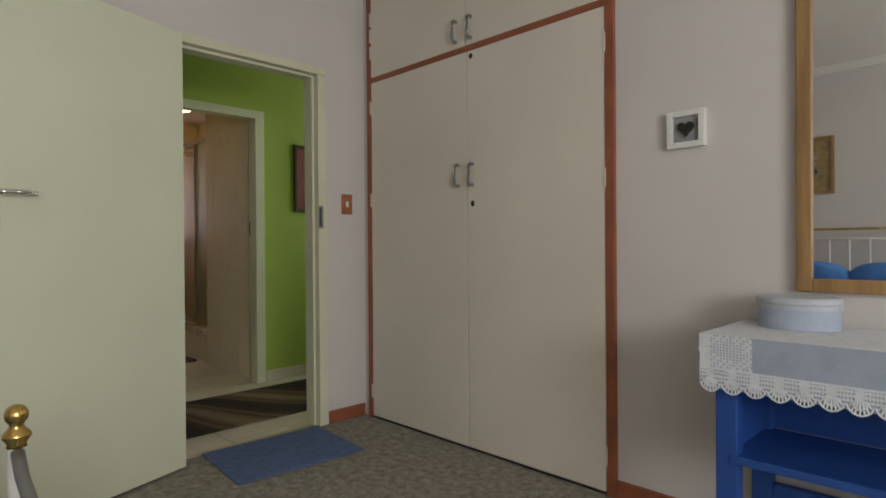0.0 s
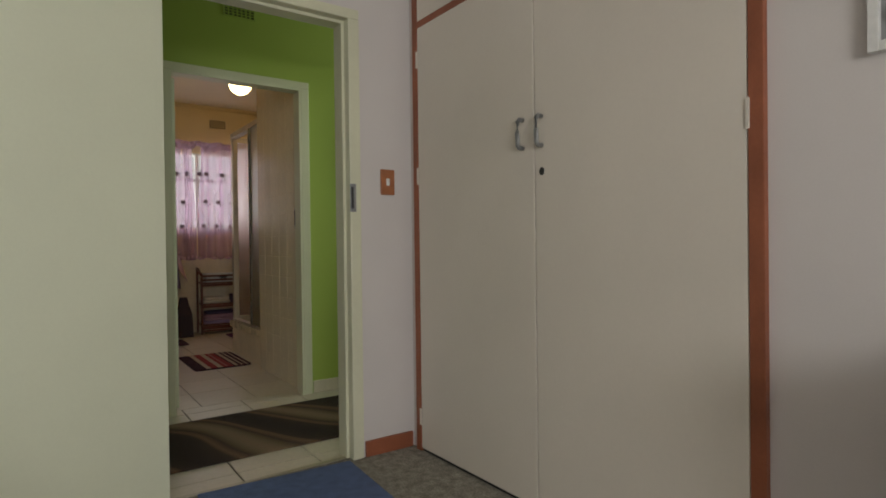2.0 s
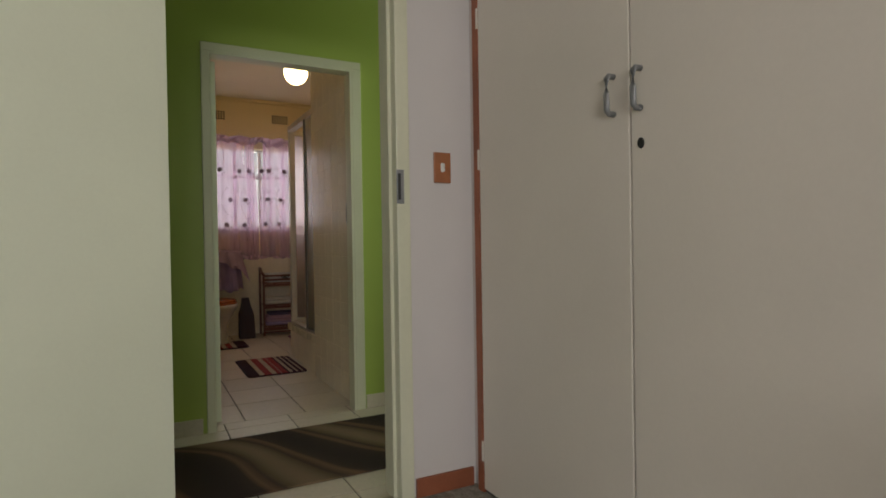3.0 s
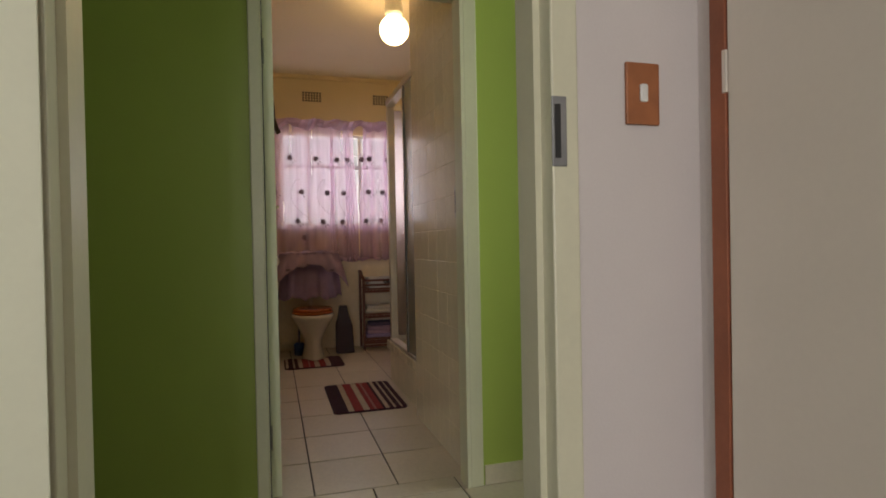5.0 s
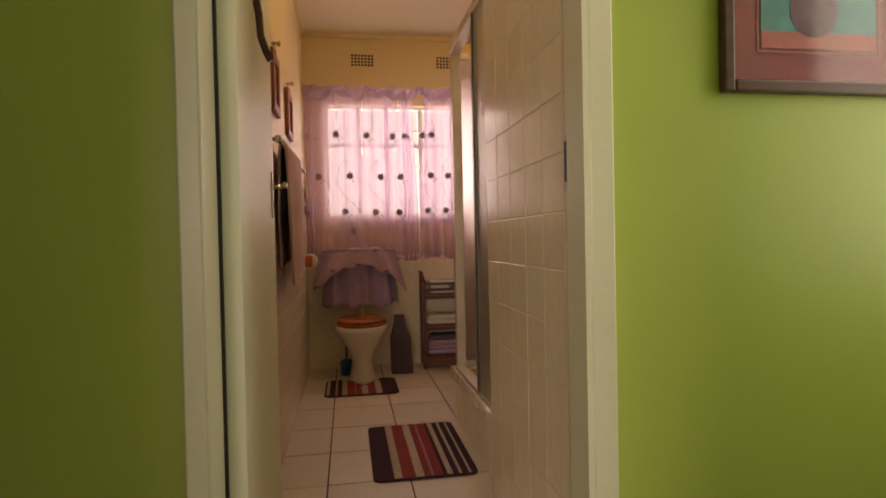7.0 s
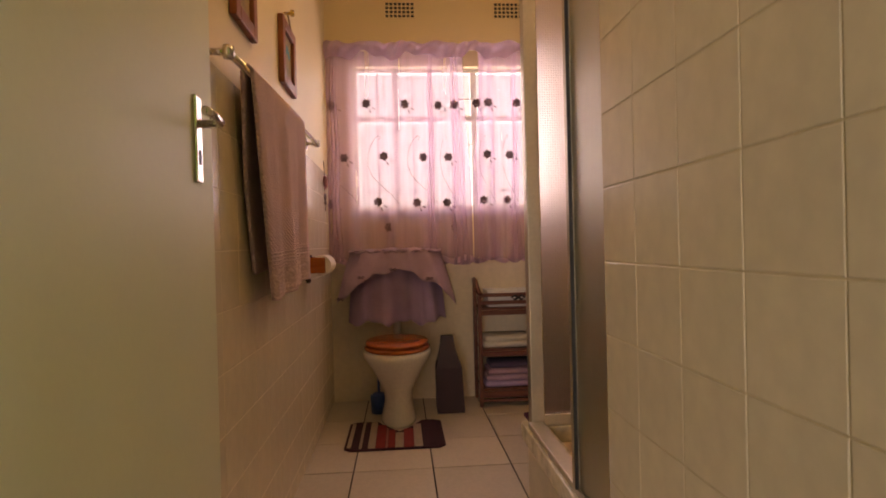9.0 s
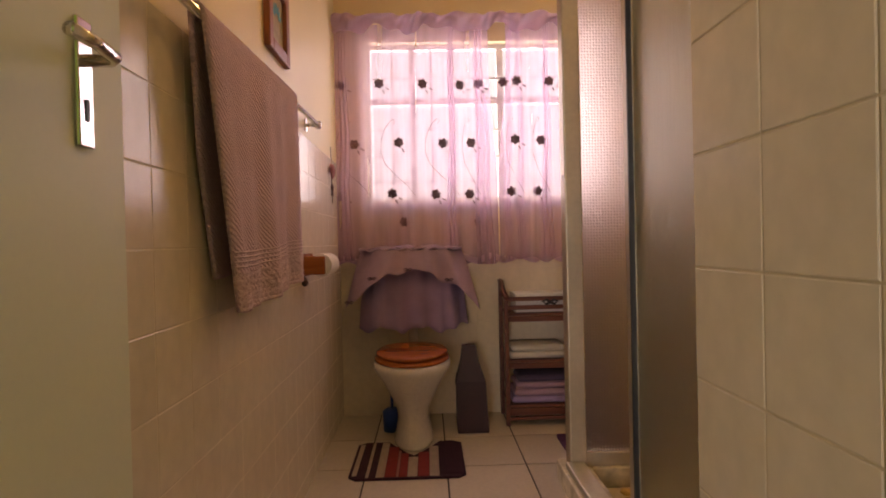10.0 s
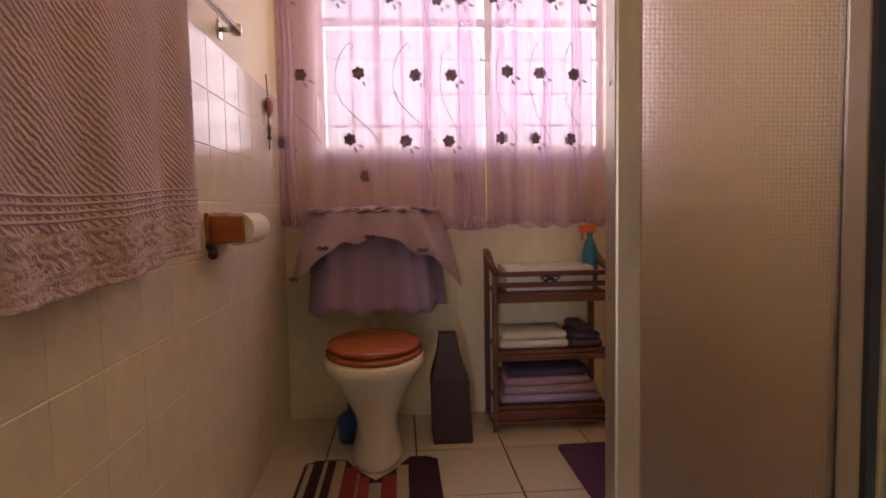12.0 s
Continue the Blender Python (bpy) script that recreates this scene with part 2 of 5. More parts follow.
def glass_material(name, rough, tint, relief):
    m = bpy.data.materials.new(name)
    m.use_nodes = True
    n, l = m.node_tree.nodes, m.node_tree.links
    b = n["Principled BSDF"]
    b.inputs["Base Color"].default_value = (*tint, 1)
    b.inputs["Roughness"].default_value, b.inputs["Transmission Weight"].default_value, b.inputs["IOR"].default_value = rough, 1.0, 1.3
    if relief:
        co, bp = n.new("ShaderNodeTexCoord"), n.new("ShaderNodeBump")
        if relief == "dimples":
            tex, out = n.new("ShaderNodeTexVoronoi"), "Distance"
            tex.inputs["Scale"].default_value, tex.inputs["Randomness"].default_value = 115, 0.2
            l.new(co.outputs["Object"], tex.inputs["Vector"])
            bp.inputs["Strength"].default_value, bp.inputs["Distance"].default_value = 0.75, 0.004
        else:
            tex, out, mp = n.new("ShaderNodeTexNoise"), "Fac", n.new("ShaderNodeMapping")
            mp.inputs["Scale"].default_value = (60, 60, 9)
            tex.inputs["Scale"].default_value, tex.inputs["Detail"].default_value = 1.0, 4
            l.new(co.outputs["Object"], mp.inputs[0])
            l.new(mp.outputs[0], tex.inputs["Vector"])
            bp.inputs["Strength"].default_value, bp.inputs["Distance"].default_value = 0.28, 0.005
        l.new(tex.outputs[out], bp.inputs["Height"])
        l.new(bp.outputs[0], b.inputs["Normal"])
    return m


FROSTED = glass_material("frosted_shower_glass", 0.3, (0.72, 0.78, 0.70), "streaks")
SHOWERGLASS = glass_material("textured_shower_glass", 0.42, (0.82, 0.77, 0.71), "dimples")
PANE = glass_material("clear_glass", 0.09, (0.97, 0.98, 0.97), "")
MIRROR = bpy.data.materials.new("mirror_silver")
MIRROR.use_nodes = True
mirror_b = MIRROR.node_tree.nodes["Principled BSDF"]
mirror_b.inputs["Base Color"].default_value, mirror_b.inputs["Metallic"].default_value, mirror_b.inputs["Roughness"].default_value = (0.82, 0.84, 0.83, 1), 1.0, 0.01


def emitter(name, color, strength):
    m = bpy.data.materials.new(name)
    m.use_nodes = True
    b = m.node_tree.nodes["Principled BSDF"]
    b.inputs["Emission Color"].default_value, b.inputs["Emission Strength"].default_value = (*color, 1), strength
    return m


# glow of the sheet added outside the bathroom window, in place of daylit surroundings
SKYGLOW = emitter("glowing_backdrop_white", (1.0, 0.95, 0.98), 0.22)
GLOBE = emitter("lit_opal_globe", (1.0, 0.68, 0.30), 17.5)


# ---- building helpers ----
def box(bm, x0, x1, y0, y1, z0, z1, bevel=0.0):
    """Adds a box to bm, with its edges rounded off where bevel is given."""
    vs = [bm.verts.new((x, y, z)) for x in (x0, x1) for y in (y0, y1) for z in (z0, z1)]
    fs = [bm.faces.new([vs[i] for i in q]) for q in ((0, 1, 3, 2), (4, 6, 7, 5), (0, 4, 5, 1), (2, 3, 7, 6), (0, 2, 6, 4), (1, 5, 7, 3))]
    if bevel:
        edges = {e for f in fs for e in f.edges}
        bmesh.ops.bevel(bm, geom=list(edges), offset=bevel, segments=2, profile=0.5, affect="EDGES")
    return bm


def boxes(*rows, bevel=0.0):
    bm = bmesh.new()
    for r in rows:
        box(bm, *r, bevel=bevel)
    return bm


def tube(bm, points, r, seg=10, closed=False):
    """A round bar along points."""
    pts = [Vector(p) for p in points]
    rings = []
    for i, p in enumerate(pts):
        d = (pts[min(i + 1, len(pts) - 1)] - pts[max(i - 1, 0)]).normalized()
        u = d.cross(Vector((0, 0, 1)))
        if u.length < 0.05:
            u = d.cross(Vector((0, 1, 0)))
        u.normalize()
        v = d.cross(u)
        rings.append([bm.verts.new(p + r * (math.cos(a) * u + math.sin(a) * v)) for a in [2 * math.pi * k / seg for k in range(seg)]])
    for a, b in zip(rings, rings[1:]):
        for k in range(seg):
            bm.faces.new((a[k], a[(k + 1) % seg], b[(k + 1) % seg], b[k]))
    bm.faces.new(rings[0][::-1])
    bm.faces.new(rings[-1])
    return bm


def loft(bm, rings, seg=28):
    """Skin over stacked ellipses (cx, cy, z, rx, ry), closed at both ends."""
    loops = []
    for cx, cy, z, rx, ry in rings:
        loops.append([bm.verts.new((cx + rx * math.cos(2 * math.pi * k / seg), cy + ry * math.sin(2 * math.pi * k / seg), z)) for k in range(seg)])
    for a, b in zip(loops, loops[1:]):
        for k in range(seg):
            bm.faces.new((a[k], a[(k + 1) % seg], b[(k + 1) % seg], b[k]))
    bm.faces.new(loops[0][::-1])
    bm.faces.new(loops[-1])
    return bm


def sheet(bm, nu, nv, at):
    """A grid of nu by nv cells, at(u, v) giving the place for u and v from 0 to 1."""
    g = [[bm.verts.new(at(i / nu, j / nv)) for j in range(nv + 1)] for i in range(nu + 1)]
    for i in range(nu):
        for j in range(nv):
            bm.faces.new((g[i][j], g[i + 1][j], g[i + 1][j + 1], g[i][j + 1]))
    return bm


def prism(bm, outline, z0, z1):
    """An upright slab over an outline of (x, y)."""
    lo = [bm.verts.new((x, y, z0)) for x, y in outline]
    hi = [bm.verts.new((x, y, z1)) for x, y in outline]
    n = len(lo)
    for k in range(n):
        bm.faces.new((lo[k], lo[(k + 1) % n], hi[(k + 1) % n], hi[k]))
    bm.faces.new(lo[::-1])
    bm.faces.new(hi)
    return bm


def spun(bm, m):
    bmesh.ops.transform(bm, matrix=m, verts=bm.verts)
    return bm


def part(name, bm, material, parent=None, label="", smooth=False):
    """Links bm, built in world places, as one mesh object under parent."""
    if parent is not None:
        at = parent.location.copy()
        up = parent.parent
        while up is not None:
            at += up.location
            up = up.parent
        bmesh.ops.translate(bm, verts=bm.verts, vec=-at)
    bmesh.ops.recalc_face_normals(bm, faces=bm.faces)
    me = bpy.data.meshes.new(name)
    bm.to_mesh(me)
    bm.free()
    me.materials.append(material)
    if smooth:
        for p in me.polygons:
            p.use_smooth = True
    ob = new(name, me)
    ob.parent = parent
    return tagged(ob, label=label)


def setting(name, bm, material, label, category):
    return tagged(part(name, bm, material), label, category, kind="structure")


def thing(name, at, label, category, group=""):
    return tagged(tag_empty(name, at), label, category, group)


def tag_empty(name, at):
    ob = new(name)
    ob.location = at
    ob.empty_display_size = 0.05
    return ob


def thick(ob, depth):
    md = ob.modifiers.new("thickness", "SOLIDIFY")
    md.thickness = depth
    md.offset = 0
    return ob


def soft(ob):
    for p in ob.data.polygons:
        p.use_smooth = True
    return ob


# ---- structure: bedroom ----
H = 2.66
D0, D1, DT = 1.0, 1.81, 2.04        # bedroom doorway
B0, B1, BT = 1.281, 2.072, 2.04        # bathroom doorway
FX = -2.489                          # bedroom face of the wall with the doorway
wall_west = setting("wall_west", boxes((-2.59, FX, -1.95, D0 - 0.01, 0, H), (-2.59, FX, D1 + 0.01, 2.27, 0, H), (-2.59, FX, D0 - 0.01, D1 + 0.01, DT + 0.01, H)), WALL_PINK, "pinkish beige painted bedroom wall with a doorway", "wall")
setting("wall_north", boxes((FX, 3.6, 2.15, 2.27, 0, H)), WALL_PINK, "pinkish beige painted bedroom wall behind the wardrobe", "wall")
setting("wall_south", boxes((FX, 3.6, -2.07, -1.95, 0, H)), WALL_PINK, "pinkish beige painted bedroom wall behind the bed", "wall")
setting("wall_east", boxes((3.48, 3.6, -1.95, 2.15, 0, 0.9), (3.48, 3.6, -1.95, 2.15, 2.2, H), (3.48, 3.6, -1.95, -1.45, 0.9, 2.2), (3.48, 3.6, 0.45, 2.15, 0.9, 2.2)), WALL_PINK, "pinkish beige bedroom wall with a wide window", "wall")
setting("ceiling_bedroom", boxes((-2.59, 3.6, -2.07, 2.27, H, H + 0.1)), CEIL_WHITE, "plain off-white bedroom ceiling", "ceiling")
setting("floor_bedroom", boxes((-2.53, 3.6, -2.07, 2.27, -0.1, 0)), CARPET, "mottled grey-beige bedroom carpet", "floor")
setting("cornice", boxes((FX, 3.48, -1.95, -1.88, H - 0.07, H)), WHITE, "white cornice along the ceiling", "trim")
setting("baseboard_west", boxes((FX, FX + 0.014, 1.875, 2.136, 0, 0.075), bevel=0.004), REDBROWN, "red-brown painted skirting beside the doorway", "skirting")
setting("baseboard_west_long", boxes((FX, FX + 0.014, -1.95, 0.97, 0, 0.075), bevel=0.004), REDBROWN, "red-brown painted skirting behind the open door", "skirting")
setting("baseboard_north", boxes((-0.79, 3.48, 2.136, 2.15, 0, 0.075), bevel=0.004), REDBROWN, "red-brown painted skirting below the mirror", "skirting")
w1 = tagged(tag_empty("window_1", (3.54, -0.5, 0.9)), "steel bedroom window with clear panes", "window", kind="structure")
part("window_frame", boxes((3.52, 3.56, -1.45, -1.41, 0.9, 2.2), (3.52, 3.56, 0.41, 0.45, 0.9, 2.2), (3.52, 3.56, -1.41, 0.41, 0.9, 0.94), (3.52, 3.56, -1.41, 0.41, 2.16, 2.2), (3.52, 3.56, -0.52, -0.48, 0.94, 2.16)), WHITE, w1)


def door_frame(name, x0, x1, y0, y1, top, rebate_side, label, face=(0.056, 0.056), stop=(0.014, 0.014)):
    """A pressed steel frame: flat faces on both sides, a deep lining and a stepped rebate."""
    f = tagged(tag_empty(name, ((x0 + x1) / 2, (y0 + y1) / 2, 0)), label, "door frame", kind="structure")
    a, b = x0 - 0.012, x1 + 0.012
    for side, s0, s1 in (("jamb", y0 - face[0], y0), ("jamb", y1, y1 + face[1])):
        part(side, boxes((a, b, s0, s1, 0, top), bevel=0.004), FRAME_CREAM, f)
    part("head", boxes((a, b, y0 - face[0], y1 + face[1], top, top + 0.046), bevel=0.004), FRAME_CREAM, f)
    # the stop that the leaf closes against
    c, d = (a, b - 0.045) if rebate_side > 0 else (a + 0.045, b)
    part("door_stop", boxes((c, d, y0, y0 + stop[0], 0, top - 0.014), (c, d, y1 - stop[1], y1, 0, top - 0.014), (c, d, y0, y1, top - 0.014, top)), FRAME_CREAM, f)
    return f


frame_1 = door_frame("door_frame_1", -2.59, FX, D0, D1, DT, 1, "cream painted steel frame of the bedroom doorway")
part("strike_slot", boxes((-2.4735, -2.4715, 1.8135, 1.8255, 1.165, 1.265)), BLACK, frame_1, "black slot of the lock")
part("strike_plate", boxes((-2.477, -2.473, 1.8085, 1.839, 1.15, 1.28), bevel=0.0015), GREYMETAL, frame_1, "grey strike plate with a dark slot")
frame_2 = door_frame("door_frame_2", -3.86, -3.742, B0, B1, BT, -1, "cream painted steel frame of the bathroom doorway", (0.043, 0.056), (0.003, 0.014))
# no real seal: a black strip paints the shade of the hinge gap
part("black_gap_strip", boxes((-3.8795, -3.8725, 1.278, 1.287, 0, 2.03)), BLACK, frame_2, "black strip standing for the shaded gap beside the hinges")
part("strike_plate", boxes((-3.868, -3.838, 2.066, 2.0715, 1.12, 1.25), bevel=0.001), STEEL, frame_2, "steel strike plate")
part("strike_slot", boxes((-3.858, -3.848, 2.064, 2.0665, 1.14, 1.235)), BLACK, frame_2)


# ---- structure: hall ----
setting("wall_hall_west", boxes((-3.86, -3.742, -1.8, B0 - 0.01, 0, H), (-3.86, -3.742, B1 + 0.01, 4.5, 0, H), (-3.86, -3.742, B0 - 0.01, B1 + 0.01, BT + 0.01, H)), WALL_GREEN, "lime green painted hall wall with the bathroom doorway", "wall")
setting("wall_hall_east", boxes((-2.61, -2.59, -1.8, D0 - 0.01, 0, H), (-2.61, -2.59, D1 + 0.01, 4.5, 0, H), (-2.61, -2.59, D0 - 0.01, D1 + 0.01, DT + 0.01, H)), WALL_GREEN, "lime green painted hall side of the bedroom wall", "wall")
setting("wall_hall_south", boxes((-3.86, -2.59, -1.92, -1.8, 0, H)), WALL_GREEN, "lime green painted end wall of the hall", "wall")
setting("wall_hall_north", boxes((-3.742, -2.61, 3.5, 3.62, 0, 0.8), (-3.742, -2.61, 3.5, 3.62, 2.5, H), (-3.742, -3.62, 3.5, 3.62, 0.8, 2.5), (-2.78, -2.61, 3.5, 3.62, 0.8, 2.5)), WALL_GREEN, "lime green hall end wall with a window", "wall")
setting("ceiling_hall", boxes((-3.86, -2.59, -1.92, 4.62, H, H + 0.1)), CEIL_WHITE, "plain off-white hall ceiling", "ceiling")


def vent(name, x, y0, y1, z0, z1, face, label):
    """A cast air vent with rows of square holes, on a wall that faces +x."""
    v = thing(name, (x, (y0 + y1) / 2, z0), label, "air vent", "air vents")
    part("backing", boxes((x, x + 0.002, y0, y1, z0, z1)), BLACK, v)
    rows = []
    ny, nz = 7, 4
    sy, sz = (y1 - y0) / ny, (z1 - z0) / nz
    for k in range(ny + 1):
        rows.append((x + 0.002, x + 0.008, y0 + k * sy - 0.004, y0 + k * sy + 0.004, z0, z1))
    for k in range(nz + 1):
        rows.append((x + 0.002, x + 0.0085, y0 - 0.0045, y1 + 0.0045, z0 + k * sz - 0.003, z0 + k * sz + 0.003))
    part("grille", boxes(*rows), face, v)


vent("air_vent", -3.742, 1.59, 1.775, 2.43, 2.50, WALL_GREEN, "square-holed air vent painted green above the bathroom doorway")


# ---- structure: bathroom ----
LY, RY, BW = 1.235, 2.10, -7.22      # left wall, tiled wall beside the shower, window wall
setting("wall_bath_south", boxes((-7.34, -3.86, LY - 0.12, LY, 0, H)), WALL_CREAM, "cream painted bathroom wall above white tiles", "wall")
wall_window = setting("wall_bath_window", boxes((-7.34, BW, LY - 0.12, 3.1, 0, 1.2), (-7.34, BW, LY - 0.12, 3.1, 2.1, H), (-7.34, BW, LY - 0.12, 1.40, 1.2, 2.1), (-7.34, BW, 2.70, 3.1, 1.2, 2.1)), WALL_CREAM, "cream painted bathroom wall with a curtained window", "wall")
setting("wall_bath_partition", boxes((-4.76, -3.86, RY + 0.0014, 2.2, 0, H)), TAN_GROUT, "tiled partition wall between doorway and shower", "wall")
setting("wall_bath_north", boxes((-7.34, -3.86, 3.0, 3.12, 0, H)), WALL_CREAM, "cream painted far side wall of the bathroom", "wall")
setting("wall_bath_shower_end", boxes((-4.76, -4.66, 2.2, 3.0, 0, H)), WTILE, "tiled end wall of the shower", "wall")
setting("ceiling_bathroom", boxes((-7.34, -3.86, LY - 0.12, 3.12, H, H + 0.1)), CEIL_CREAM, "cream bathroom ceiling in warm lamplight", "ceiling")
setting("cornice_bathroom", boxes((BW, BW + 0.03, LY, 3.0, H - 0.035, H), (BW + 0.03, -3.86, LY, LY + 0.03, H - 0.035, H)), WALL_CREAM, "slim cream cornice", "trim")
slab = setting("floor_tiles", boxes((-7.34, -3.86, LY - 0.12, 3.12, -0.1, -0.006), (-3.86, -2.53, -1.92, 4.62, -0.1, -0.006)), DGROUT, "pale square floor tiles with dark joints in hall and bathroom", "floor")
setting("threshold", boxes((-2.545, -2.522, D0, D1, -0.006, 0.004), bevel=0.002), ALU, "thin metal strip between carpet and tiles", "threshold")
setting("ground", boxes((-40, 40, -40, 40, -0.3, -0.12)), OUTSIDE, "bare ground outside the house", "ground")

vent("air_vent", BW, 1.615, 1.80, 2.405, 2.505, WALL_CREAM, "cream square-holed air vent high above the curtain")
vent("air_vent", BW, 2.305, 2.49, 2.405, 2.505, WALL_CREAM, "cream square-holed air vent high above the curtain")

w2 = tagged(tag_empty("window_2", (-7.29, 2.05, 1.2)), "white steel bathroom window with burglar bars behind sheer curtain", "window", kind="structure")
rows = [(-7.31, -7.27, 1.40, 1.43, 1.2, 2.1), (-7.31, -7.27, 2.67, 2.70, 1.2, 2.1), (-7.31, -7.27, 1.43, 2.67, 1.2, 1.225), (-7.31, -7.27, 1.43, 2.67, 2.075, 2.1)]
part("window_frame", boxes(*rows, bevel=0.003), WHITE, w2)
for y in (1.665, 1.89, 2.17):
    part("mullion", boxes((-7.305, -7.275, y - 0.02, y + 0.02, 1.225, 2.075), bevel=0.003), WHITE, w2)
for z in (1.78,):
    part("transom", boxes((-7.303, -7.277, 1.43, 1.645, z - 0.02, z + 0.02), (-7.303, -7.277, 1.685, 1.87, z - 0.02, z + 0.02), (-7.303, -7.277, 1.91, 2.15, z - 0.02, z + 0.02), (-7.303, -7.277, 2.19, 2.67, z - 0.02, z + 0.02)), WHITE, w2)
for z in (1.315, 1.457, 1.61, 1.90):
    part("burglar_bar", boxes((-7.262, -7.252, 1.41, 2.69, z - 0.006, z + 0.006)), WHITE, w2)
for y in (1.555, 1.775, 2.03, 2.29, 2.42, 2.55):
    part("burglar_bar", boxes((-7.25, -7.242, y - 0.006, y + 0.006, 1.2, 2.1)), WHITE, w2)
part("window_sill", boxes((BW, BW + 0.03, 1.38, 2.72, 1.165, 1.197), bevel=0.005), WHITE, w2)
# added self-lit sheet that makes the view through the curtain white
setting("backdrop", boxes((-8.72, -8.7, 0.2, 4.2, -0.1, 3.6)), SKYGLOW, "plain glowing sheet added outside the bathroom window to whiten it", "backdrop")


# ---- things: bedroom ----
def lever_handle(parent, m, sign):
    """A lever on a long back plate, built in x (along the leaf), y (out of it), z."""
    part("back_plate", spun(boxes((-0.019, 0.019, 0, 0.007, -0.085, 0.085), bevel=0.003), m), CHROME, parent, "chrome back plate")
    part("keyhole", spun(boxes((-0.004, 0.004, 0.006, 0.0085, -0.05, -0.022)), m), BLACK, parent)
    bm = tube(bmesh.new(), [(0, 0.005, 0.03), (0, 0.04, 0.03), (sign * 0.012, 0.05, 0.03), (sign * 0.06, 0.052, 0.032), (sign * 0.115, 0.05, 0.03)], 0.0085)
    part("lever", spun(bm, m), CHROME, parent, "chrome lever", True)


def leaf(name, hinge, angle, width, height, handle_x, handle_z, sign, label):
    """A flush door leaf swung open; angle is the way from hinge to free edge."""
    d = thing(name, hinge, label, "door")
    m = Matrix.Translation(hinge) @ pose(0, 0, 0, 0, 0, angle)
    part("leaf_panel", spun(boxes((min(0, width), max(0, width), -0.04, 0, 0.012, height), bevel=0.002), m), DOOR_CREAM, d)
    lever_handle(d, m @ Matrix.Translation((handle_x, 0, handle_z)), sign)
    for z in (0.25, height - 0.25):
        part("hinge", spun(tube(bmesh.new(), [(-0.006, -0.035, z - 0.05), (-0.006, -0.035, z + 0.05)], 0.007), m), STEEL, d)
    return d


leaf("door", (-2.391, 1.02, 0), -70.75, 0.835, 2.05, 0.785, 1.21, -1, "cream flush bedroom door swung open against the wall")

wr = thing("wardrobe", (-1.61, 2.14, 0), "built-in cream wardrobe with red-brown frame and grey handles", "wardrobe")
part("side_rail", boxes((-2.434, -2.395, 2.128, 2.15, 0, 2.6), bevel=0.002), REDBROWN, wr, "red-brown painted upright")
part("side_rail", boxes((-0.83, -0.79, 2.128, 2.15, 0, 2.6), bevel=0.002), REDBROWN, wr, "red-brown painted upright")
part("middle_rail", boxes((-2.395, -0.83, 2.13, 2.15, 2.030, 2.062), bevel=0.002), REDBROWN, wr, "red-brown painted cross rail")
part("top_rail", boxes((-2.395, -0.83, 2.13, 2.15, 2.565, 2.6), bevel=0.002), REDBROWN, wr, "red-brown painted cross rail")
part("plinth", boxes((-2.395, -0.83, 2.142, 2.15, 0, 0.016)), BLACK, wr)


def wardrobe_door(x0, x1, z0, z1, hx, hz, key):
    dr = part("wardrobe_door", boxes((x0 + 0.003, x1 - 0.003, 2.131, 2.148, z0, z1), bevel=0.0025), WARD_CREAM, wr, "cream painted flush door")
    pts = [(hx, 2.131, hz - 0.053), (hx, 2.112, hz - 0.053), (hx, 2.104, hz - 0.045), (hx, 2.102, hz), (hx, 2.104, hz + 0.045), (hx, 2.112, hz + 0.053), (hx, 2.131, hz + 0.053)]
    part("handle", tube(bmesh.new(), pts, 0.0085, 10), GREYMETAL, dr, "grey metal bow handle", True)
    if key:
        bm = loft(bmesh.new(), [(hx, hz - 0.147, 0.0, 0.011, 0.015), (hx, hz - 0.147, 0.004, 0.010, 0.014)], 16)
        part("escutcheon", spun(bm, Matrix(((1, 0, 0, 0), (0, 0, -1, 2.131), (0, 1, 0, 0), (0, 0, 0, 1)))), BLACK, dr, "dark keyhole rose")
    hinge_x = x0 if hx > (x0 + x1) / 2 else x1
    for z in (z0 + 0.15, (z0 + z1) / 2 + 0.3 * (z1 - z0 > 1), z1 - 0.15):
        s = 0.005
        part("hinge", boxes((hinge_x - s, hinge_x + s, 2.125, 2.1305, z - 0.04, z + 0.04), bevel=0.001), WARD_CREAM, dr)


wardrobe_door(-2.395, -1.606, 0.016, 2.030, -1.666, 1.405, False)
wardrobe_door(-1.606, -0.83, 0.016, 2.030, -1.568, 1.403, True)
wardrobe_door(-2.395, -1.612, 2.062, 2.565, -1.678, 2.148, False)
wardrobe_door(-1.612, -0.83, 2.062, 2.565, -1.575, 2.148, True)

sw = thing("light_switch", (FX, 2.012, 1.297), "copper-brown light switch plate with a white rocker", "light switch")
part("plate", boxes((FX, FX + 0.008, 1.974, 2.050, 1.236, 1.358), bevel=0.003), SWITCHM, sw)
part("rocker", boxes((FX + 0.008, FX + 0.013, 2.003, 2.020, 1.28, 1.315), bevel=0.004), WHITE, sw, "small white rocker")

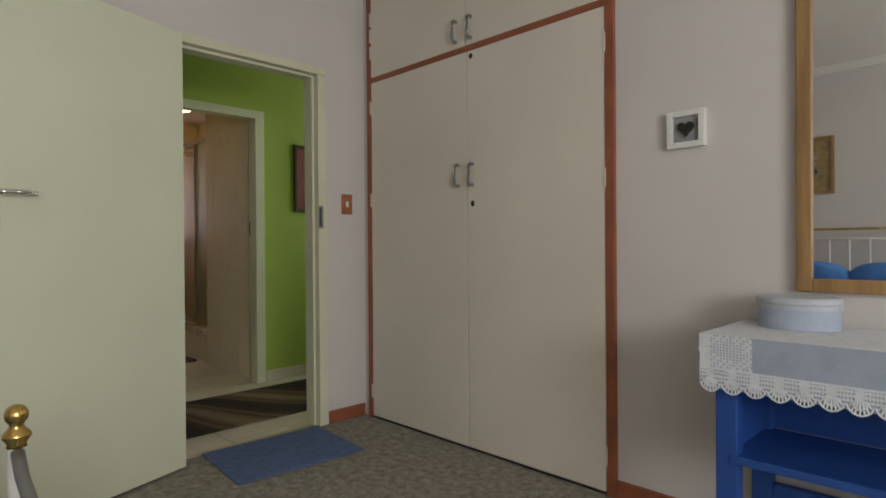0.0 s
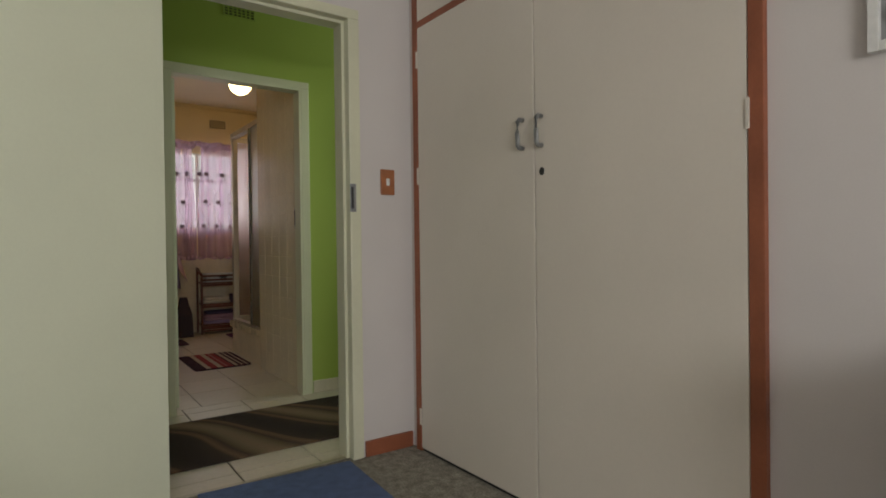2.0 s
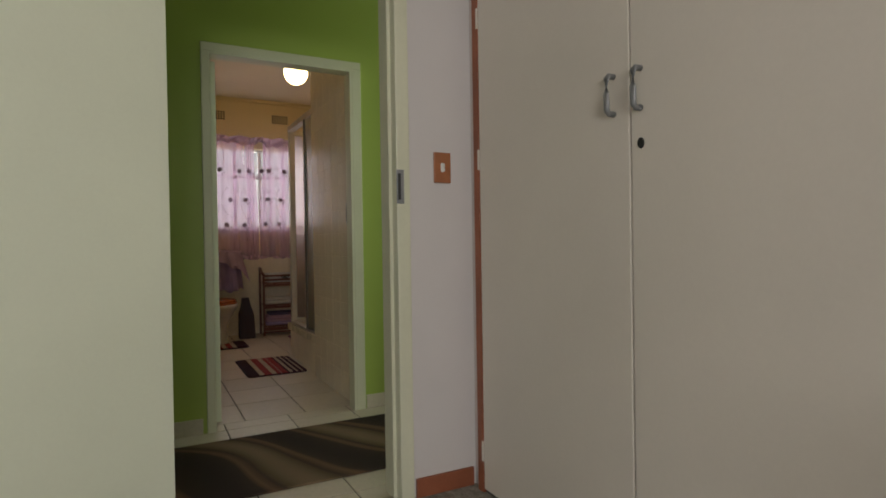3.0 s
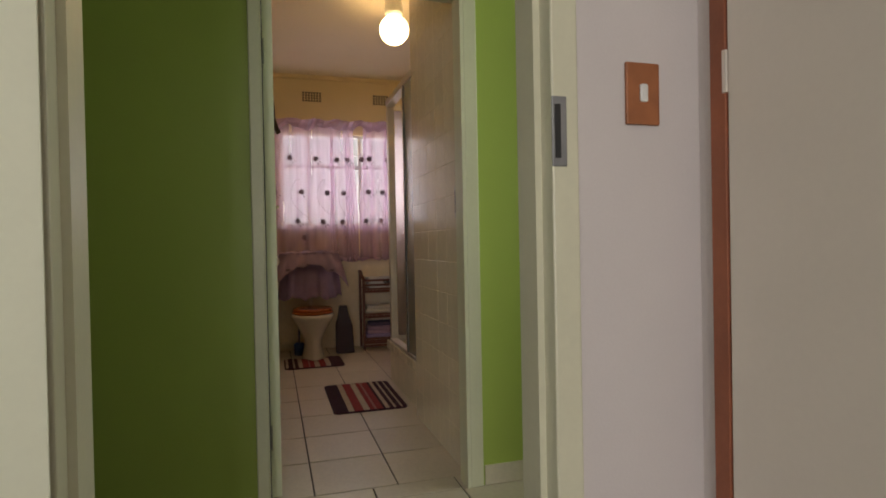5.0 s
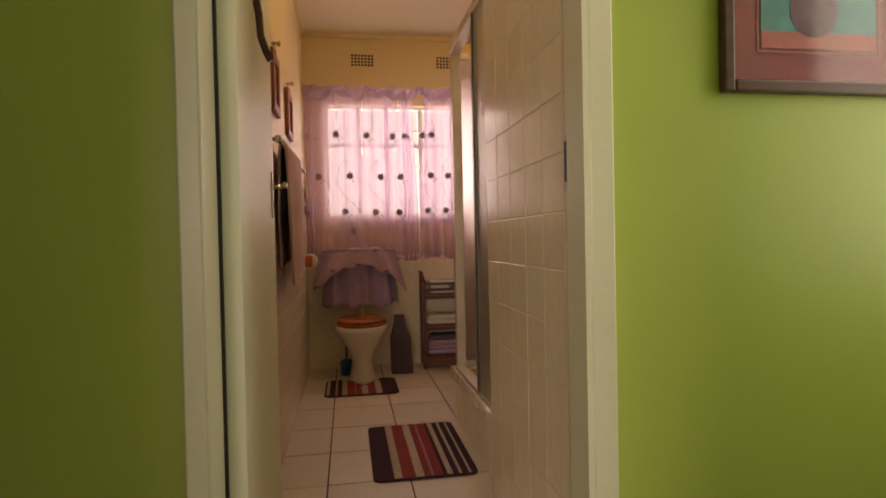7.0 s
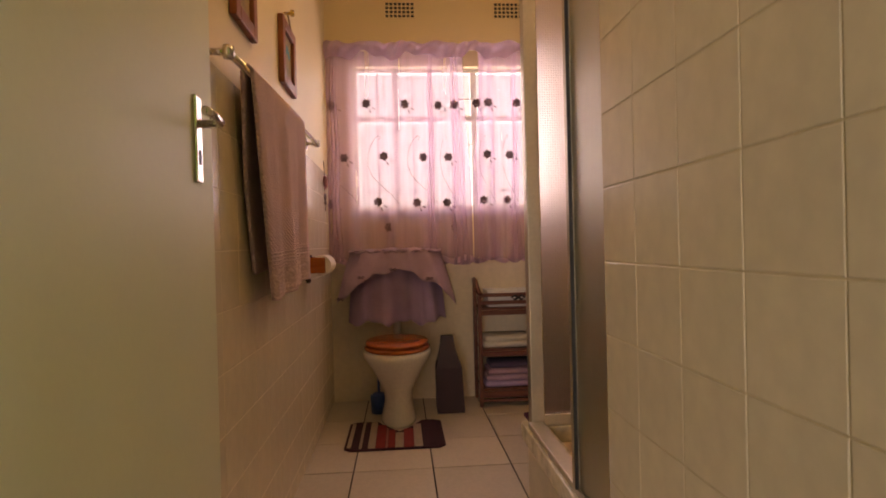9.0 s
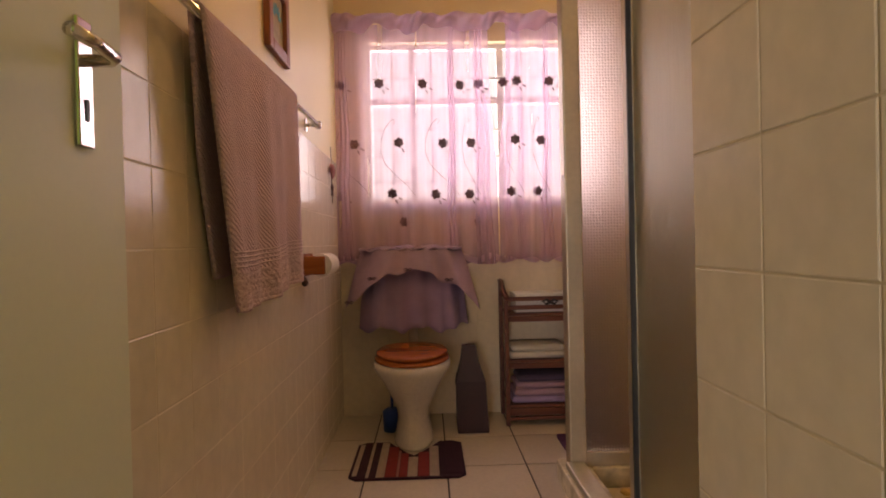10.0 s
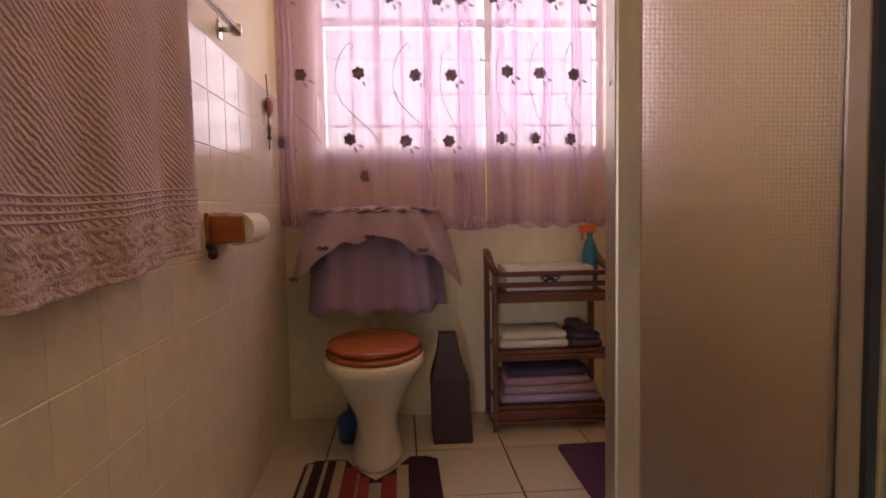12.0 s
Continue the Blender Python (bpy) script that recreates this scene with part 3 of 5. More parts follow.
hp = thing("framed_heart", (-0.5, 2.15, 1.40), "deep white box frame with a dark wire heart", "picture")
part("frame", boxes((-0.57, -0.548, 2.124, 2.15, 1.402, 1.54), (-0.452, -0.43, 2.124, 2.15, 1.402, 1.54), (-0.548, -0.452, 2.124, 2.15, 1.402, 1.424), (-0.548, -0.452, 2.124, 2.15, 1.518, 1.54), bevel=0.002), WHITE, hp)
part("backing", boxes((-0.548, -0.452, 2.138, 2.15, 1.424, 1.518)), GREYCARD, hp, "grey card backing")
heart = []
for k in range(24):
    a = 2 * math.pi * k / 24
    heart.append((-0.5 + 0.0019 * 16 * math.sin(a) ** 3, 1.474 + 0.0019 * (13 * math.cos(a) - 5 * math.cos(2 * a) - 2 * math.cos(3 * a) - math.cos(4 * a))))
part("heart", spun(prism(bmesh.new(), heart, 0, 0.012), Matrix(((1, 0, 0, 0), (0, 0, -1, 2.138), (0, 1, 0, 0), (0, 0, 0, 1)))), BLACK, hp, "dark heart of twisted wire")

mr = thing("wall_mirror", (0.2, 2.15, 0.885), "tall mirror in a tan oak frame", "mirror")
part("frame", boxes((-0.139, -0.094, 2.12, 2.15, 0.885, 1.95), (0.494, 0.539, 2.12, 2.15, 0.885, 1.95), (-0.094, 0.494, 2.12, 2.15, 0.885, 0.928), (-0.094, 0.494, 2.12, 2.15, 1.905, 1.95), bevel=0.004), OAK, mr)
part("mirror_glass", boxes((-0.094, 0.494, 2.134, 2.15, 0.928, 1.905)), MIRROR, mr, "silvered mirror glass")

TZ, TY0, TX0, TX1 = 0.775, 1.745, -0.26, 0.75
tb = thing("dressing_table", (0.25, 1.95, 0), "blue painted wooden dressing table with a low shelf", "table")
part("tabletop", boxes((TX0 - 0.01, TX1 + 0.01, TY0 - 0.01, 2.13, TZ - 0.03, TZ), bevel=0.004), BLUE_PAINT, tb)
part("side_panel", boxes((TX0, TX0 + 0.06, TY0, TY0 + 0.05, 0, TZ - 0.03), (TX0, TX0 + 0.06, 2.07, 2.12, 0, TZ - 0.03), (TX0 + 0.012, TX0 + 0.04, TY0 + 0.05, 2.07, 0.36, TZ - 0.03), bevel=0.003), BLUE_PAINT, tb)
part("side_panel", boxes((TX1 - 0.06, TX1, TY0, TY0 + 0.05, 0, TZ - 0.03), (TX1 - 0.06, TX1, 2.07, 2.12, 0, TZ - 0.03), (TX1 - 0.04, TX1 - 0.012, TY0 + 0.05, 2.07, 0.36, TZ - 0.03), bevel=0.003), BLUE_PAINT, tb)
part("shelf", boxes((TX0 + 0.04, TX1 - 0.04, TY0 - 0.005, 2.10, 0.405, 0.43), bevel=0.003), BLUE_PAINT, tb)
part("back_board", boxes((TX0 + 0.06, TX1 - 0.06, 2.105, 2.12, 0.43, TZ - 0.03)), BLUE_PAINT, tb)
part("foot_rail", boxes((TX0 + 0.06, TX1 - 0.06, 2.08, 2.11, 0.12, 0.25), bevel=0.003), BLUE_PAINT, tb)

cl = thing("tablecloth", (0.25, 1.95, TZ), "pale blue linen tablecloth edged with white crochet lace", "tablecloth")
part("linen", boxes((TX0 - 0.03, TX1 + 0.03, TY0 - 0.03, 2.125, TZ + 0.001, TZ + 0.004)), LACE, cl)
fy = TY0 - 0.034


def lace_band(bm, x0, x1, y, z0, z1):
    """A crochet band along x: a fine net between bars, and a hem of pointed fans."""
    step = 0.058
    m = max(1, round((x1 - x0) / step))
    w = (x1 - x0) / m
    zm = z0 + 0.028
    n = int((x1 - x0) / 0.0075)
    for k in range(n):
        x = x0 + k * 0.0075
        box(bm, x, x + 0.0028, y, y + 0.0015, zm, z1)
    for z in (zm, zm + 0.012, z1 - 0.012, z1 - 0.003):
        box(bm, x0, x1, y - 0.001, y + 0.002, z - 0.0026, z + 0.0026)
    for k in range(m):
        c = x0 + (k + 0.5) * w
        box(bm, c - 0.009, c + 0.009, y - 0.0012, y + 0.002, zm + 0.003, z1 - 0.005)
        for j in range(-3, 4):
            a = j * 0.36
            tip = (c + 0.5 * w * math.sin(a) * 0.95, y - 0.001, zm - 0.036 * math.cos(a) * (1.0 if j % 2 == 0 else 0.86))
            tube(bm, [(c + 0.004 * j, y - 0.001, zm + 0.002), tip], 0.0026, 4)
        for f in (0.55, 0.98):
            tube(bm, [(c + f * 0.5 * w * math.sin(a), y - 0.0015, zm - f * 0.034 * math.cos(a)) for a in [-1.35 + 0.3 * j for j in range(10)]], 0.0026, 4)
    return bm


part("front_drop", boxes((TX0 - 0.03, TX1 + 0.03, fy - 0.002, fy, TZ - 0.094, TZ + 0.003)), CLOTHBLUE, cl, "pale blue linen drop")
part("border_ground", boxes((TX0 - 0.03, TX1 + 0.03, fy - 0.003, fy - 0.0022, TZ - 0.15, TZ - 0.094)), CLOTHBLUE, cl)
part("lace_border", lace_band(bmesh.new(), TX0 - 0.03, TX1 + 0.03, fy - 0.004, TZ - 0.155, TZ - 0.092), LACE, cl, "scalloped white crochet border")
bm = bmesh.new()
for i in range(16):
    for j in range(12):
        x, z = TX0 - 0.03 + i * 0.0088, TZ - 0.092 + j * 0.008
        if (i - 8) ** 2 + 1.5 * (j - 6) ** 2 > 20 and (i * 3 + j * 7) % 5 < 2 or i < 3:
            box(bm, x, x + 0.0088, fy - 0.0042, fy - 0.002, z, z + 0.008)
            continue
        box(bm, x, x + 0.0032, fy - 0.004, fy - 0.002, z, z + 0.008)
        box(bm, x, x + 0.0088, fy - 0.0045, fy - 0.002, z, z + 0.003)
part("lace_corner", bm, LACE, cl, "white filet crochet corner panel")
bm = lace_band(bmesh.new(), 0, 0.36, 0, TZ - 0.14, TZ - 0.05)
spun(bm, Matrix.Translation((TX0 - 0.036, TY0 - 0.03, 0)) @ pose(0, 0, 0, 0, 0, 90))
box(bm, TX0 - 0.036, TX0 - 0.033, TY0 - 0.03, 2.12, TZ - 0.05, TZ + 0.003)
part("side_drop", bm, LACE, cl, "white crochet side drop")

hb = thing("hat_box", (-0.11, 2.0, TZ + 0.004), "oval pale blue card box with a ribbed grey lid", "box")
part("box_body", loft(bmesh.new(), [(-0.11, 2.02, TZ + 0.005, 0.112, 0.085), (-0.11, 2.02, TZ + 0.075, 0.113, 0.086)], 40), BOXBLUE, hb, smooth=False)
part("lid", loft(bmesh.new(), [(-0.11, 2.02, TZ + 0.066, 0.117, 0.09), (-0.11, 2.02, TZ + 0.079, 0.118, 0.091), (-0.11, 2.02, TZ + 0.081, 0.115, 0.088), (-0.11, 2.02, TZ + 0.085, 0.118, 0.091), (-0.11, 2.02, TZ + 0.098, 0.117, 0.09), (-0.11, 2.02, TZ + 0.102, 0.112, 0.085)], 40), LIDBLUE, hb, "pale blue-grey ribbed lid")

dm = thing("door_mat", (-2.24, 1.44, 0), "plain blue bedroom door mat on the carpet", "mat")
part("rug_body", spun(boxes((-0.245, 0.245, -0.325, 0.325, 0.001, 0.012), bevel=0.005), Matrix.Translation((-2.245, 1.445, 0)) @ pose(0, 0, 0, 0, 0, -4)), BLUE_MAT, dm)

# bed with its foot towards the doorway
bd = thing("bed", (-0.6, -0.8, 0), "white metal bed with brass knobs and pale blue bedding", "bed")


def bed_post(x, y, h):
    p = part("bed_post", tube(bmesh.new(), [(x, y, 0), (x, y, h - 0.085)], 0.0165, 14), WHITE, bd, "white enamelled post", True)
    prof = [(0.019, -0.088), (0.017, -0.08), (0.027, -0.066), (0.026, -0.06), (0.017, -0.05), (0.012, -0.042), (0.015, -0.038)]
    prof += [(0.0222 * math.sin(a), -0.0222 * math.cos(a) - 0.02) for a in [0.7 + 2.3 * k / 9 for k in range(10)]]
    part("knob", loft(bmesh.new(), [(x, y, h + z, r, r) for r, z in prof], 20), BRASS, p, "turned brass knob", True)


for x in (-1.12, -0.08):
    bed_post(x, 0.196, 0.712)
    bed_post(x, -1.85, 1.24)
arc = [(-1.12 + 1.04 * k / 16, 0.196, 0.62 - 0.10 * math.sin(math.pi * k / 16) ** 0.5) for k in range(17)]
part("foot_rail", tube(bmesh.new(), arc, 0.013), GREYMETAL, bd, "curved grey metal foot rail", True)
part("foot_rail", boxes((-1.11, -0.09, 0.186, 0.206, 0.30, 0.33)), WHITE, bd)
part("head_rail", tube(bmesh.new(), [(-1.12, -1.85, 1.17), (-0.08, -1.85, 1.17)], 0.011), BRASS, bd, "brass top rail", True)
part("head_rail", tube(bmesh.new(), [(-1.12, -1.85, 1.08), (-0.08, -1.85, 1.08)], 0.009), WHITE, bd, "white rail", True)
for k in range(1, 7):
    x = -1.12 + 1.04 * k / 7
    part("head_bar", tube(bmesh.new(), [(x, -1.85, 0.4), (x, -1.85, 1.08)], 0.007, 8), WHITE, bd, "", True)
part("base", boxes((-1.10, -0.10, -1.82, 0.17, 0.22, 0.34), bevel=0.01), WHITE, bd)
part("mattress", boxes((-1.12, -0.08, -1.83, 0.16, 0.34, 0.56), bevel=0.05), BEDDING, bd, "mattress under pale blue bedding", True)
for x in (-0.86, -0.40):
    pl = thing("pillow", (x, -1.6, 0.56), "blue cushion leaning on the bed head", "pillow", "blue pillows on the bed")
    bm = loft(bmesh.new(), [(0, 0, -0.07, 0.10, 0.06), (0, 0, -0.05, 0.22, 0.15), (0, 0, 0, 0.26, 0.19), (0, 0, 0.05, 0.22, 0.15), (0, 0, 0.07, 0.10, 0.06)], 24)
    part("cushion", spun(bm, pose(x, -1.66, 0.73, 55, 0, 0)), PILLOW, pl, "", True)
pb = thing("floral_picture", (-0.95, -1.95, 1.4), "floral painting in an ochre frame above the bed", "picture")
part("frame", boxes((-1.20, -1.17, -1.95, -1.925, 1.50, 2.03), (-0.83, -0.80, -1.95, -1.925, 1.50, 2.03), (-1.17, -0.83, -1.95, -1.925, 1.50, 1.53), (-1.17, -0.83, -1.95, -1.925, 1.99, 2.03), bevel=0.003), OAK, pb)
part("canvas", boxes((-1.17, -0.83, -1.95, -1.935, 1.53, 1.99)), OCHRE, pb, "muted ochre canvas")
bm = bmesh.new()
for k in range(16):
    x, z, r = random.uniform(-1.1, -0.92), random.uniform(1.65,1.9), random.uniform(0.012, 0.03)
    spun_flower = [(x + r * math.cos(a), z + r * math.sin(a)) for a in [2 * math.pi * j / 7 for j in range(7)]]
    lo = [bm.verts.new((px, -1.9335, pz)) for px, pz in spun_flower]
    bm.faces.new(lo)
tagged(part("painted_blossom", bm, ST_CREAM, pb), kind="stuff")

# ---- things: hall ----
rug = thing("hall_rug", (-3.19, 1.7, 0), "brown hall runner with swirling dark and tan waves", "rug")
part("rug_body", boxes((-3.555, -2.815, 0.2, 3.2, 0.0005, 0.011), bevel=0.004), RUG, rug)

gp = thing("flower_picture", (-3.742, 2.635, 1.33), "vase of flowers picture with crimson mount and mahogany frame", "picture")
x = -3.742
P0, P1, Q0, Q1 = 2.385, 2.885, 1.325, 1.865
part("frame", boxes((x, x + 0.024, P0, P0 + 0.028, Q0, Q1), (x, x + 0.024, P1 - 0.028, P1, Q0, Q1), (x, x + 0.024, P0 + 0.028, P1 - 0.028, Q0, Q0 + 0.028), (x, x + 0.024, P0 + 0.028, P1 - 0.028, Q1 - 0.028, Q1), bevel=0.005), DARKWOOD, gp)
part("mount", boxes((x, x + 0.010, P0 + 0.028, P1 - 0.028, Q0 + 0.028, Q1 - 0.028)), REDCARD, gp, "crimson card mount")
part("mount_line", boxes((x + 0.010, x + 0.0115, P0 + 0.09, P1 - 0.09, Q0 + 0.092, Q0 + 0.097), (x + 0.010, x + 0.0115, P0 + 0.09, P0 + 0.095, Q0 + 0.097, Q1 - 0.09), (x + 0.010, x + 0.0115, P1 - 0.095, P1 - 0.09, Q0 + 0.097, Q1 - 0.09)), ST_PINK, gp)
part("print", boxes((x + 0.010, x + 0.012, P0 + 0.10, P1 - 0.10, Q0 + 0.102, Q1 - 0.10)), TEALPAINT, gp, "teal painted ground")
part("table_band", boxes((x + 0.012, x + 0.0128, P0 + 0.10, P1 - 0.10, Q0 + 0.102, Q0 + 0.14)), PETALRED, gp)
bm = bmesh.new()
bm.faces.new([bm.verts.new((x + 0.0135, 2.62 + 0.062 * math.cos(a), 1.515 + 0.062 * math.sin(a))) for a in [2 * math.pi * j / 28 for j in range(28)]])
part("painted_vase", bm, VASE, gp, "dark plum painted vase")
for nm, mt, n_, r_ in (("painted_leaves", LEAFGREEN, 24, 0.022), ("painted_petals", PETALRED, 26, 0.019)):
    bm = bmesh.new()
    for k in range(n_):
        a, q, r = random.uniform(0.1, 3.0), random.uniform(0.02, 0.13), random.uniform(0.5, 1.1) * r_
        cy, cz = 2.62 + q * math.cos(a), 1.585 + q * math.sin(a) * 0.95
        th = random.uniform(0, 3)
        xx = x + (0.0137 if nm == "painted_leaves" else 0.0141) + 0.0001 * k
        bm.faces.new([bm.verts.new((xx, cy + r * (math.cos(b) * math.cos(th) - 0.5 * math.sin(b) * math.sin(th)), cz + r * (math.cos(b) * math.sin(th) + 0.5 * math.sin(b) * math.cos(th)))) for b in [2 * math.pi * j / 9 for j in range(9)]])
    tagged(part(nm, bm, mt, gp), kind="stuff")
g = part("picture_glass", boxes((x + 0.0185, x + 0.02, P0 + 0.026, P1 - 0.026, Q0 + 0.026, Q1 - 0.026)), PANE, gp, "clear reflecting picture glass")
g.visible_shadow = False

# ---- things: bathroom ----
leaf_b = leaf("door", (-3.882, 1.326, 0), 2.75, -0.985, 2.03, -0.872, 1.185, 1, "cream flush bathroom door swung open along the wall")

hk = thing("door_hook", (-4.27, 1.306, 1.52), "dark angular wooden hook on the bathroom door", "hook")
part("hook_arm", tube(bmesh.new(), [(-4.27, 1.316, 1.70), (-4.272, 1.322, 1.66), (-4.275, 1.325, 1.60), (-4.282, 1.338, 1.56), (-4.288, 1.35, 1.535)], 0.011, 8), DARKWOOD, hk)

# lamp
lp = thing("ceiling_lamp", (-5.32, 2.13, H), "lit opal glass globe on a ceiling fitting", "lamp")
part("base", loft(bmesh.new(), [(-5.32, 2.13, H - 0.002, 0.055, 0.055), (-5.32, 2.13, H - 0.03, 0.06, 0.06), (-5.32, 2.13, H - 0.085, 0.062, 0.062), (-5.32, 2.13, H - 0.115, 0.052, 0.052)], 24), WHITE, lp, "white ribbed lamp base", True)
gr = 0.098
part("globe", loft(bmesh.new(), [(-5.32, 2.13, 2.455 - gr * math.cos(a), gr * math.sin(a), gr * math.sin(a)) for a in [0.05 + (math.pi - 0.6) * k / 16 for k in range(17)]], 28), GLOBE, lp, "glowing opal glass globe", True)

# toilet
TXC, TYC = -6.78, 1.645
to = thing("toilet", (TXC, TYC, 0), "white porcelain toilet with an orange wooden seat, lid closed", "toilet")
bowl = [(-6.83, TYC, 0.0, 0.20, 0.097), (-6.83, TYC, 0.015, 0.203, 0.098), (-6.83, TYC, 0.05, 0.19, 0.088), (-6.825, TYC, 0.12, 0.165, 0.076), (-6.815, TYC, 0.18, 0.165, 0.085), (-6.80, TYC, 0.25, 0.185, 0.119),
        (-6.785, TYC, 0.31, 0.21, 0.148), (-6.775, TYC, 0.355, 0.23, 0.176), (-6.775, TYC, 0.375, 0.238, 0.186), (-6.775, TYC, 0.395, 0.238, 0.187), (-6.775, TYC, 0.402, 0.23, 0.18)]
part("bowl", loft(bmesh.new(), bowl, 40), PORCELAIN, to, "", True)


def oval_slab(z0, z1, rx, ry, cx):
    e = 0.007
    return loft(bmesh.new(), [(cx, TYC, z0, rx - e, ry - e), (cx, TYC, z0 + 0.005, rx, ry), (cx, TYC, z1 - 0.006, rx, ry), (cx, TYC, z1 - 0.001, rx - e, ry - e), (cx, TYC, z1 + 0.002, rx - 0.05, ry - 0.05)], 44)


part("seat", oval_slab(0.403, 0.425, 0.235, 0.182, -6.785), SEATWOOD, to, "varnished orange pine seat ring", True)
part("lid", oval_slab(0.427, 0.449, 0.228, 0.174, -6.79), SEATWOOD, to, "varnished orange pine lid", True)
part("cistern", boxes((-7.215, -7.03, TYC - 0.21, TYC + 0.21, 0.52, 0.905), bevel=0.02), PORCELAIN, to)
part("flush_pipe", tube(bmesh.new(), [(-7.10, TYC, 0.52), (-7.09, TYC, 0.40), (-7.03, TYC, 0.34), (-6.95, TYC, 0.33)], 0.024, 12), PORCELAIN, to, "", True)
part("drain", tube(bmesh.new(), [(-6.98, TYC, 0.12), (-7.1, TYC, 0.14), (-7.21, TYC, 0.14)], 0.05, 14), PORCELAIN, to, "", True)

# fabric over the cistern
cv = thing("cistern_cover", (-7.1, TYC, 0.5), "frilled mauve voile cover draped over the toilet cistern", "cistern cover")


def drape(top, hem_of, half_top, half_hem, x_top, flare, waves, amp):
    """Gathered cloth falling from the cistern's top edge; its sides turn back towards the wall."""
    def at(u, v):
        s = 2 * u - 1
        back = max(0, abs(s) - 0.72) / 0.28
        pleat = math.sin(u * waves * 2 * math.pi + 1.4 * math.sin(7 * u)) + 0.4 * math.sin(u * waves * 5.1 + 2)
        z = top + 0.006 * math.sin(u * 41) + (hem_of(s) - top) * v
        x = x_top + flare * v ** 0.8 * (1 - 0.5 * back) + amp * pleat * (0.2 + 0.8 * v) - 0.13 * back ** 1.5
        return (x, TYC + s * (half_top + (half_hem - half_top) * v ** 0.8) + 0.3 * amp * pleat * v, z)
    return sheet(bmesh.new(), 150, 16, at)


thick(soft(part("under_skirt", drape(0.92, lambda s: 0.515 + 0.015 * math.sin(9 * s), 0.255, 0.295, -7.005, 0.03, 6, 0.013), LILAC, cv, "lilac gathered under skirt")), 0.002)
thick(soft(part("frill", drape(0.935, lambda s: 0.825 - 0.21 * abs(s) ** 1.9 + 0.012 * math.sin(11 * s), 0.268, 0.362, -6.985, 0.06, 4, 0.014), COVER, cv, "mauve voile frill with a swagged hem")), 0.0015)


def cover_top(u, v):
    b = math.sin(math.pi * u) ** 0.4 * 0.03 * (1 - 0.5 * v)
    return (-7.21 + 0.228 * v + 0.006 * math.sin(17 * u), TYC - 0.268 + 0.536 * u, 0.93 + b + 0.006 * math.sin(25 * u + 6 * v))


thick(soft(part("top_cloth", sheet(bmesh.new(), 50, 8, cover_top), COVER, cv)), 0.0015)
part("gathered_edge", tube(bmesh.new(), [(-6.982 + 0.006 * math.sin(k * 1.3), TYC - 0.268 + 0.536 * k / 50, 0.938 + 0.006 * math.sin(k * 0.9)) for k in range(51)], 0.007, 7), COVER, cv, "", True)


def bow(bm, x, y, z, s):
    for d in (-1, 1):
        tube(bm, [(x, y, z), (x + 0.004, y + d * 0.5 * s, z + 0.35 * s), (x + 0.006, y + d * s, z + 0.1 * s), (x + 0.004, y + d * 0.55 * s, z - 0.25 * s), (x, y, z)], 0.18 * s, 6)
    return bm


for y, z, x in ((TYC - 0.015, 0.832, -6.925), (TYC - 0.20, 0.79, -6.922), (TYC + 0.195, 0.775, -6.922), (TYC - 0.325, 0.665, -6.97)):
    part("ribbon_bow", bow(bmesh.new(), x, y, z, 0.022), EMBROIDERY, cv, "small dark ribbon bow", True)

# curtain
ct = thing("curtain", (-7.13, 2.0, 0.85), "sheer pink voile curtain embroidered with dark flowers", "curtain")
CY0, CY1 = 1.245, 2.85


def fold(y, z):
    hang = min(1, max(0, (2.2 - z) / 0.5))
    w = 0.012 * math.sin(y * 31) + 0.009 * math.sin(y * 57 + 1.3)
    if y > 1.9:
        w += 0.014 * math.sin(y * 74 + 0.7)
    return -7.125 + hang * w * (0.6 + 0.5 * max(0, 1.6 - z)) - 0.012 * (z - 1.2)


def curtain_half(y0, y1, hem, part_left, part_right):
    """One drape; its edge at the parting bends away by the given amount near the top."""
    def at(u, v):
        z = 2.17 + (hem + 0.012 * math.sin(u * 31) + 0.01 * math.sin(u * 13) - 2.17) * v
        up = max(0, min(1, (z - 1.35) / 0.55))
        a, b = y0 + part_left * up, y1 + part_right * up
        y = a + (b - a) * u
        return (fold(y, z) + (0.012 if y0 > 1.9 else 0), y, z)
    return sheet(bmesh.new(), 220, 24, at)


soft(part("drape", curtain_half(CY0, 2.125, 0.86, 0, -0.035), SHEER, ct, "sheer pink voile drape"))
soft(part("drape", curtain_half(2.13, CY1, 0.87, 0.055, 0), SHEER, ct, "sheer pink voile drape"))


def gather(y0, y1, top_shift, hem, depth):
    """A bunched fold of the voile, narrow at the top and looser towards the hem."""
    def at(u, v):
        z = 2.16 + (hem - 2.16) * v
        mid, half = (y0 + y1) / 2 + top_shift * (1 - v) ** 2, (y1 - y0) / 2 * (0.45 + 0.55 * v)
        y = mid + half * (2 * u - 1)
        return (fold(y, z) + 0.012 + depth * math.sin(u * 5 * math.pi) * (0.5 + 0.5 * v), y + 0.006 * math.sin(9 * z), z)
    return sheet(bmesh.new(), 40, 18, at)


for row in ((2.0, 2.1, -0.02, 0.845, 0.012), (1.845, 1.905, 0.01, 0.86, 0.006), (2.16, 2.20, 0.03, 0.87, 0.008), (2.235, 2.275, 0.0, 0.875, 0.007), (2.37, 2.43, 0.01, 0.88, 0.008), (1.247, 1.33, 0.0, 0.88, 0.006), (2.5, 2.56, 0.0, 0.87, 0.008)):
    soft(part("gathered_fold", gather(*row), SHEER, ct, "bunched fold of voile"))


